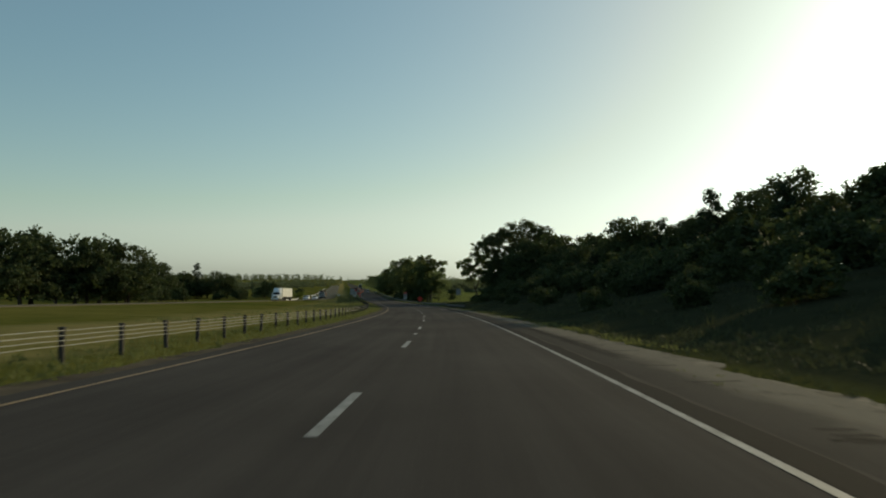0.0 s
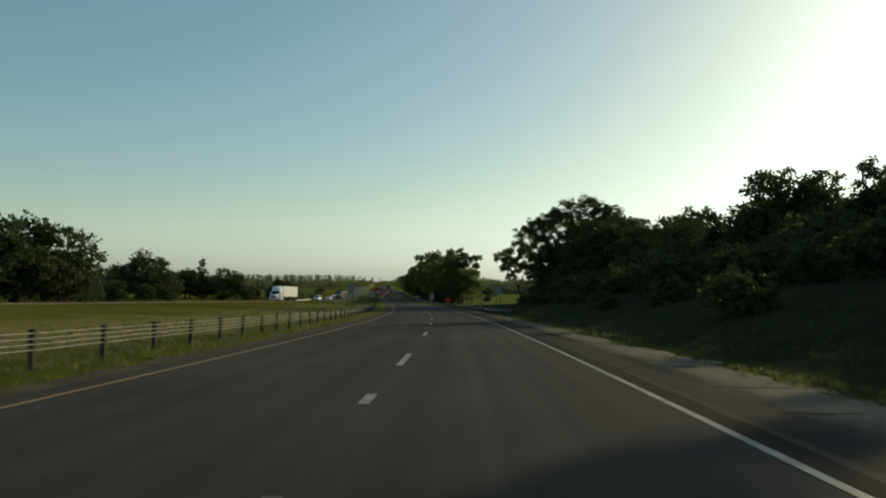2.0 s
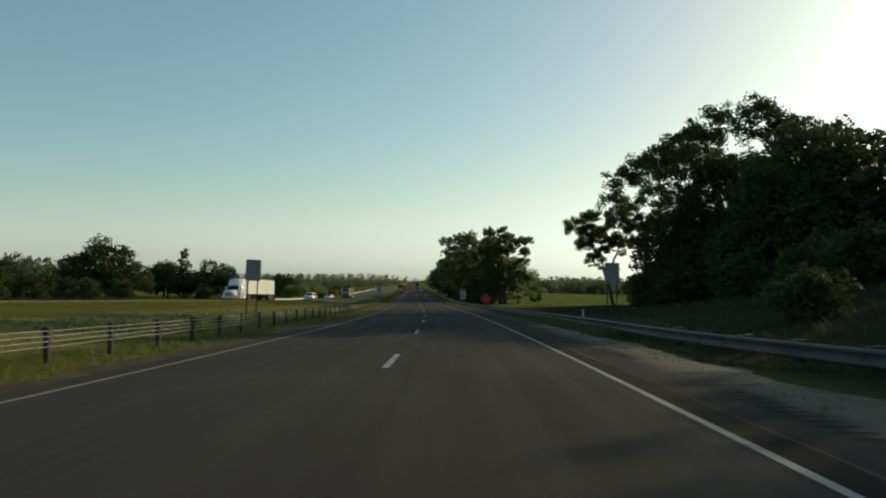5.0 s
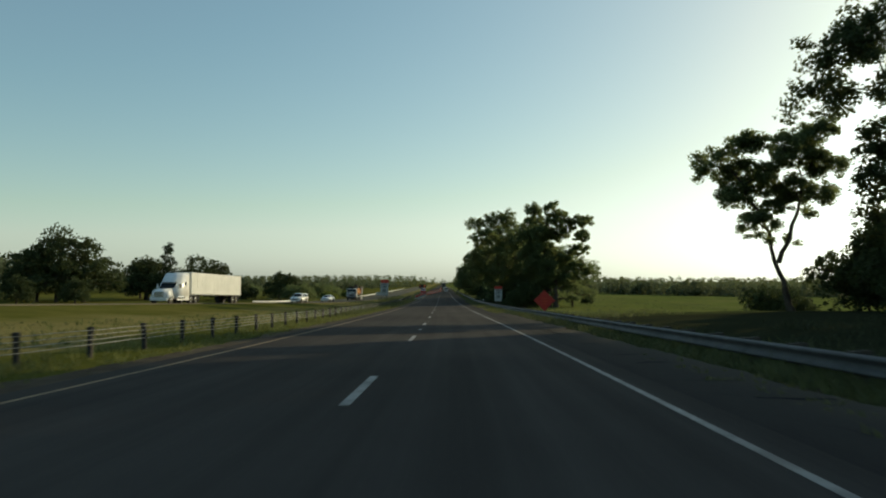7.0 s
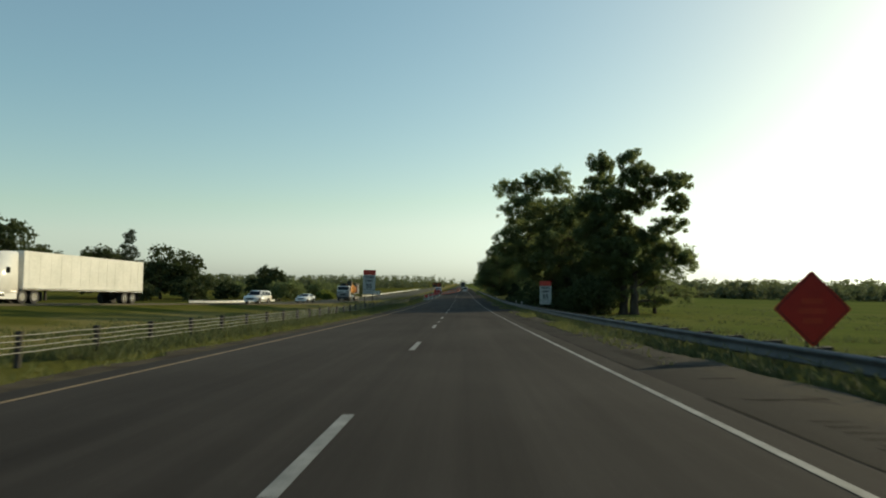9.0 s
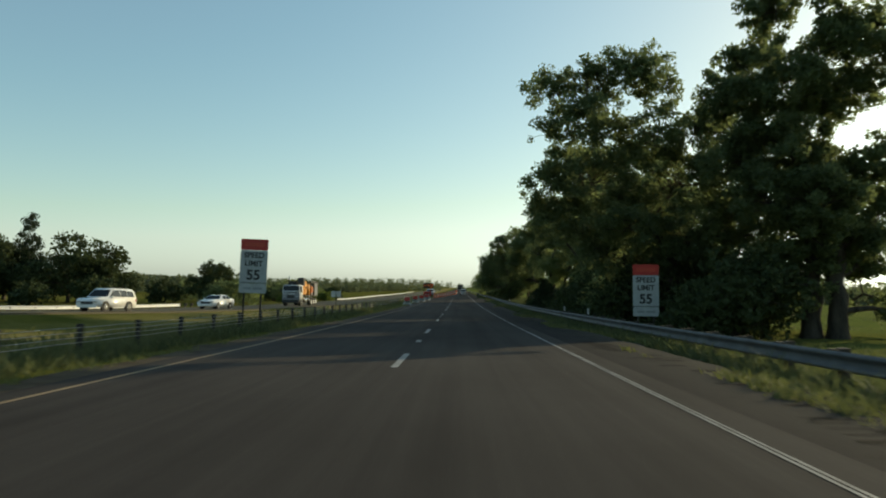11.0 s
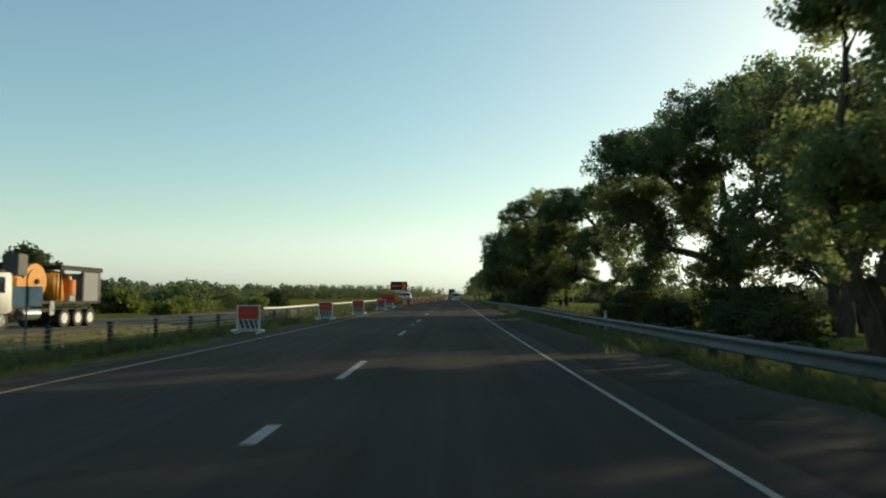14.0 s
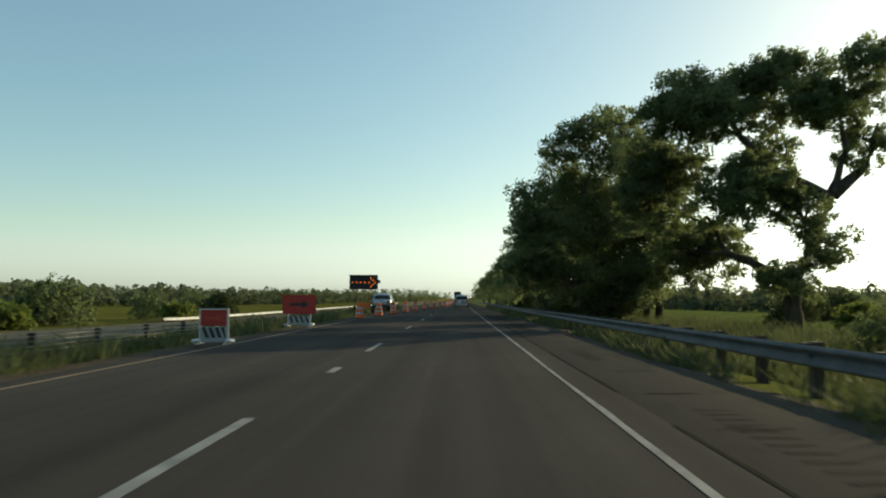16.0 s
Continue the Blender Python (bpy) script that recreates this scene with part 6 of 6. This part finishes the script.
def rig_truck(m):
    t = new("drill_rig_truck")
    t.matrix_basis = m
    tagged(t, "white cab-over truck carrying orange-yellow machinery on its bed", "truck")
    W = 2.45
    part("cab", shell([(4.6, 0.75), (4.72, 1.2), (4.62, 2.0), (4.45, 2.9), (2.9, 2.95), (2.85, 0.95), (3.4, 0.8)], W, 2.0, 0.95, 2.95, 0.07), PAINT_WHITE, t)
    part("windscreen", pane([(-1.16, 4.66, 1.72), (1.16, 4.66, 1.72), (1.08, 4.49, 2.82), (-1.08, 4.49, 2.82)], 0.01), GLASS_DARK, t, "very wide dark windscreen")
    # added panel: its grey stands for the shade on the white cab front
    part("shaded_front_panel", boxed(-1.19, 4.64, 0.86, 1.19, 4.745, 1.66, 0.03), SLATE_AND_SHADE, t, "cab front under the windscreen, its shade put into slate-grey colour")
    part("grille", boxed(-0.5, 4.73, 1.08, 0.5, 4.78, 1.46, 0.02), TRIM, t, "black radiator grille")
    part("emblem_bar", boxed(-0.36, 4.77, 1.5, 0.36, 4.79, 1.56, 0.01), CHROME, t)
    for sg in (-1, 1):
        part("side_window", pane([(sg * 1.232, 4.4, 1.9), (sg * 1.20, 4.3, 2.7), (sg * 1.20, 3.5, 2.7), (sg * 1.232, 3.5, 1.9)]), GLASS_DARK, t)
        wheel(t, sg * 1.05, 3.7, 0.52, 0.34, CHROME)
        for y in (-1.6, -2.95, -4.2):
            wheel(t, sg * 0.98, y, 0.52, 0.5, PAINT_WHITE)
        part("headlight", boxed(sg * 0.88 - 0.17, 4.72, 1.2, sg * 0.88 + 0.17, 4.78, 1.4, 0.03), HEADLIGHT, t)
        part("mirror", boxed(sg * 1.45 - 0.08, 4.5, 1.9, sg * 1.45 + 0.08, 4.58, 2.4, 0.03), TRIM, t)
        part("fuel_tank", rodded((sg * 0.95, 0.6, 0.8), (sg * 0.95, 2.0, 0.8), 0.32, None, 16), CHROME, t)
    part("bumper", boxed(-1.2, 4.6, 0.45, 1.2, 4.9, 0.85, 0.05), TRIM, t)
    part("chassis", boxed(-0.5, -5.2, 0.85, 0.5, 3.4, 1.15, 0.02), DARK_STEEL, t)
    part("deck", boxed(-1.22, -5.2, 1.35, 1.22, 2.0, 1.5, 0.02), DARK_STEEL, t, "dark steel deck")
    part("engine_housing", boxed(-1.15, 1.85, 1.55, -0.3, 2.65, 2.8, 0.12), PAINT_YELLOW, t, "orange-yellow engine housing")
    part("engine_block", boxed(-0.9, 0.9, 0.75, 0.9, 2.6, 1.6, 0.05), DARK_STEEL, t, "dark engine block behind the cab")
    part("control_box", boxed(-1.18, 1.75, 2.82, -0.3, 2.55, 3.95, 0.04), TRIM, t, "black control box over the housing")
    part("tool_rack", boxed(-0.1, 1.9, 2.95, 1.0, 2.7, 3.5, 0.04), DARK_STEEL, t)
    part("winch_drum", rodded((-0.95, 0.75, 2.55), (0.8, 0.75, 2.55), 0.98, 0.9, 24), PAINT_YELLOW, t, "large orange-yellow winch drum")
    part("drum_flange", rodded((-1.02, 0.75, 2.55), (-0.94, 0.75, 2.55), 0.72, None, 24), PAINT_YELLOW, t)
    part("drum_axle", rodded((-1.12, 0.75, 2.55), (-1.0, 0.75, 2.55), 0.14, None, 12), DARK_STEEL, t)
    part("hopper", shell([(-2.0, 1.5), (-0.75, 1.5), (-0.45, 2.5), (-0.75, 3.15), (-1.6, 3.05)], 2.0, 4, 1, 5, 0.08), PAINT_YELLOW, t, "orange-yellow hopper")
    part("hopper_lid", boxed(-0.75, -1.65, 3.05, 0.75, -0.75, 3.2, 0.03), DARK_STEEL, t)
    part("tank", rodded((-0.75, -2.6, 1.85), (-0.75, -2.6, 2.75), 0.42, 0.4, 18), TRAILER_ORANGE, t, "bright orange tank")
    part("tank_cap", rodded((-0.75, -2.6, 2.75), (-0.75, -2.6, 2.98), 0.2, 0.14, 12), PAINT_YELLOW, t)
    part("tank_stand", boxed(-1.05, -2.9, 1.5, -0.45, -2.3, 1.86, 0.02), PAINT_SILVER, t)
    for x in (-1.15, 1.15):
        for y in (-1.2, -3.3, -5.1):
            part("frame_post", boxed(x - 0.05, y - 0.05, 1.5, x + 0.05, y + 0.05, 3.45, 0.01), DARK_STEEL, t)
    part("canopy", boxed(-1.28, -5.35, 3.42, 1.28, -1.0, 3.54, 0.03), DARK_STEEL, t, "flat dark canopy over the rear deck")
    part("canopy_beam", boxed(-1.3, -5.35, 3.26, -1.22, -1.0, 3.42, 0.01), DARK_STEEL, t)
    part("side_screen", boxed(-1.2, -5.05, 1.5, -1.14, -3.45, 3.3, 0.01), SLATE_AND_SHADE, t, "grey sheet-metal side screen")
    part("tail_board", boxed(-1.2, -5.3, 1.5, 1.2, -5.2, 3.2, 0.01), SLATE_AND_SHADE, t)
    part("exhaust", rodded((0.85, 2.72, 1.2), (0.85, 2.72, 3.9), 0.07, None, 10), DARK_STEEL, t)
    part("exhaust_tip", rodded((0.85, 2.72, 3.9), (0.85, 2.72, 4.15), 0.09, 0.08, 10), CHROME, t, "bright exhaust tip")
    part("roof_rail", boxed(-0.9, 3.0, 2.98, 0.9, 4.2, 3.08, 0.02), DARK_STEEL, t)
    part("hose_reel", rodded((-0.2, -4.0, 2.0), (0.7, -4.0, 2.0), 0.4, None, 14), TRAILER_ORANGE, t)
    part("ladder", boxed(-1.26, -0.55, 0.7, -1.2, -0.15, 1.5, 0.01), PAINT_SILVER, t)
    return t


rig_truck(far_pose(342.0, 0.2))


def box_truck(m):
    t = new("box_truck")
    t.matrix_basis = m
    tagged(t, "distant grey box truck on the highway", "truck")
    part("body", boxed(-1.25, -8, 1.05, 1.25, 0, 3.9, 0.05), PAINT_SILVER, t)
    part("cab", shell([(2.2, 0.6), (2.3, 1.6), (1.5, 2.6), (0.1, 2.7), (0.1, 0.6)], 2.4, 2, 0.9, 2.7, 0.08), PAINT_WHITE, t)
    part("rear_door", boxed(-1.1, -8.03, 1.15, 1.1, -8.0, 3.75), TRIM, t)
    for sg in (-1, 1):
        wheel(t, sg * 1.0, -6.2, 0.5, 0.4, DARK_STEEL)
        wheel(t, sg * 1.0, 1.2, 0.5, 0.3, DARK_STEEL)
        part("tail_light", boxed(sg * 1.0 - 0.12, -8.06, 0.85, sg * 1.0 + 0.12, -8.0, 1.0), TAIL_RED, t)
    part("rear_bumper", boxed(-1.2, -8.05, 0.5, 1.2, -7.9, 0.65), DARK_STEEL, t)
    return t


box_truck(spot(610.0, 1.9, 0.0))
# ---- grass, weeds, cracks and ruts along the road ----
def blades(name, seed, count, s_rng, lat_rng, height, width, mat, label, dense=None, skew=1.0, paved=False):
    """Tufts of grass: thin bent blades on the ground."""
    rng = np.random.default_rng(seed)
    s = rng.uniform(*s_rng, count)
    lat = lat_rng[0] + (lat_rng[1] - lat_rng[0]) * rng.uniform(0, 1, count) ** skew
    if dense is not None:
        keep = np.array([noise.noise((a * 0.11, b * 0.5, 3.0)) for a, b in zip(s, lat)]) > dense
        s, lat = s[keep], lat[keep]
    n = len(s)
    x, y = on_road(s, lat)
    z = road_z(s) - 0.05 if paved else ground_sl(s, lat) - 0.03
    k = 5
    base = np.repeat(np.stack([x, y, z], -1), k, 0) + np.concatenate([rng.normal(0, width * 3.5, (n * k, 2)), np.zeros((n * k, 1))], 1)
    h = np.repeat(height * rng.uniform(0.45, 1.3, n), k) * rng.uniform(0.6, 1.2, n * k)
    a = rng.uniform(0, 2 * math.pi, n * k)
    side = np.stack([np.cos(a), np.sin(a), np.zeros(n * k)], -1) * (width * rng.uniform(0.6, 1.3, n * k))[:, None]
    bend = np.stack([rng.normal(0, 0.32, n * k), rng.normal(0, 0.32, n * k), np.ones(n * k)], -1)
    mid = base + bend * (h * 0.55)[:, None]
    tip = base + bend * h[:, None] + np.stack([bend[:, 0], bend[:, 1], -0.15 * np.ones(n * k)], -1) * (h * 0.45)[:, None]
    v = np.stack([base - side, base + side, mid + side * 0.7, mid - side * 0.7, tip + side * 0.12, tip - side * 0.12], 1).reshape(-1, 3)
    i = np.arange(n * k)[:, None] * 6
    q = np.concatenate([i + np.array([[0, 1, 2, 3]]), i + np.array([[3, 2, 4, 5]])])
    ob = new(name, mesh_of(name, v, q, [mat]))
    return tagged(ob, label, "grass", kind="stuff")


blades("verge_grass_left", 1, 10600, (8, 440), (-5.1, -9.5), 0.20, 0.0175, BLADES, "mown verge grass under the cable barrier", skew=1.4)
blades("median_grass", 2, 5900, (60, 440), (-9.5, -19.0), 0.24, 0.025, BLADES, "coarse grass across the median")
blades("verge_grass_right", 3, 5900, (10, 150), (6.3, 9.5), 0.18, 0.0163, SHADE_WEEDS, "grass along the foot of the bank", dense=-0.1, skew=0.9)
blades("guardrail_weeds", 4, 11200, (140, 440), (6.2, 9.0), 0.42, 0.0213, WEEDS, "tall green weeds under and behind the guardrail", dense=-0.12)
blades("field_edge_weeds", 5, 4600, (205, 460), (8.0, 17.0), 0.34, 0.025, WEEDS, "tall rough weeds at the edge of the pasture", dense=-0.1)
blades("overgrown_weeds", 7, 7300, (300, 440), (6.0, 7.2), 0.46, 0.0225, WEEDS, "weeds overgrowing the guardrail", dense=0.0)
blades("shoulder_tufts", 8, 5900, (10, 440), (5.0, 7.2), 0.12, 0.0175, BLADES, "low grass tufts in the cracked shoulder and sand", dense=0.1, skew=0.7, paved=True)
blades("bank_tall_grass", 9, 5900, (10, 190), (8.5, 20.0), 0.30, 0.0175, SHADE_WEEDS, "tall coarse bank grass with the wood's shade in its colour", dense=-0.1)
blades("pasture_grass", 10, 5300, (238, 470), (14.0, 75.0), 0.24, 0.0438, WEEDS, "uneven tall tufts across the green pasture", dense=-0.05)
blades("tall_row_weeds", 11, 4000, (355, 420), (9.0, 20.0), 0.75, 0.0325, WEEDS, "tall seeding weeds under the cottonwoods", dense=-0.15)
blades("shoulder_clumps", 12, 4000, (196, 440), (5.1, 7.0), 0.24, 0.0175, WEEDS, "ragged weed clumps creeping over the shoulder", dense=0.12, paved=True)
blades("barrier_grass", 13, 9900, (215, 376), (-6.3, -9.0), 0.34, 0.0213, WEEDS, "long unmown grass along the cable barrier", skew=1.1)
blades("ditch_grass", 14, 5900, (225, 376), (-8.5, -15.0), 0.36, 0.0275, WEEDS, "rank green grass in the median ditch", dense=-0.15)
blades("rail_foot_grass", 15, 14500, (142, 345), (6.15, 8.2), 0.30, 0.0187, WEEDS, "long grass round the feet of the guardrail posts")
blades("dry_shoulder_grass", 16, 4600, (226, 300), (5.15, 6.9), 0.15, 0.0175, BLADES, "dry straw-coloured tufts on the broken shoulder", dense=0.06, paved=True)
blades("barricade_weeds", 6, 2800, (338, 450), (-5.4, -9.0), 0.72, 0.025, WEEDS, "tall weeds beside the median edge", dense=-0.05)

# cracks across the shoulder, rumble grooves beside the edge line, old paint stubs in the lane line
crack_rng = random.Random(3)


def crack(s, lat0, lat1, w):
    bm = bmesh.new()
    n = 9
    pts = []
    ds = 0.0
    for i in range(n):
        t = i / (n - 1)
        ds += crack_rng.gauss(0, 0.035)
        pts.append((s + ds, lat0 + (lat1 - lat0) * t, w * (0.4 + crack_rng.random())))
    vs = []
    for a, l, ww in pts:
        for d in (-ww, ww):
            x, y = (float(c) for c in on_road(a + d, l))
            vs.append(bm.verts.new((x, y, float(road_z(a)) - 0.001)))
    for i in range(n - 1):
        bm.faces.new((vs[2 * i], vs[2 * i + 2], vs[2 * i + 3], vs[2 * i + 1]))
    return part("crack", bm, TAR, shoulder, "dark open crack")


s = 10.0
while s < 400:
    lo = crack_rng.uniform(4.4, 5.0)
    crack(s, lo, lo + crack_rng.uniform(0.5, 1.2), crack_rng.uniform(0.025, 0.06))
    s += crack_rng.uniform(1.2, 4.5)
s = 224.0
while s < 300:                                       # wide gaping cracks where the shoulder breaks up
    lo = crack_rng.uniform(4.3, 5.2)
    crack(s, lo, lo + crack_rng.uniform(0.3, 1.0), crack_rng.uniform(0.04, 0.10))
    s += crack_rng.uniform(0.8, 2.6)
groove = bpy.data.meshes.new("rumble_groove")
_bm = bmesh.new()
_vs = [_bm.verts.new(p) for p in ((-0.19, -0.04, 0), (0.19, -0.04, 0), (0.21, 0.0, 0.0), (0.19, 0.04, 0), (-0.19, 0.04, 0), (-0.21, 0.0, 0.0))]
_bm.faces.new(_vs)
_bm.to_mesh(groove)
_bm.free()
groove.materials.append(surface("worn_groove", (0.016, 0.015, 0.014), (0.04, 0.037, 0.033), 1.5, 0.98, fine=30, bump=0.2))
for i in range(1280):
    s = 12 + i * 0.305
    if noise.noise((s * 0.16, 0.3, 0)) > 0.11 and not 262 < s < 345:
        part_mesh("rumble_groove", groove, None, shoulder, m=spot(s, 4.85, -0.001))
for s in (40.7, 65.0, 187.0, 235.4, 260.2, 284.6, 309.2, 334.1, 358.0):
    ribbon("paint_stub", -0.07, 0.07, s, s + 0.9, 0.005, WHITE_LINE, step=1.0, parent=road)
ribbon("paving_edge", 3.73, 4.06, -60, 150, 0.003, EDGE_ASPHALT, step=0.6, cols=3, wobble=0.12, label="darker ravelled edge of the paving", parent=road)
for a in [205 + k * 7.3 for k in range(4)] + [341 + k * 7.3 for k in range(16)]:  # the open joint between lane and shoulder
    ribbon("joint_crack", 4.13, 4.175, a, a + crack_rng.uniform(3.5, 7.0), 0.004, TAR, step=0.4, cols=2, wobble=0.035, label="dark open joint beside the lane", parent=road)
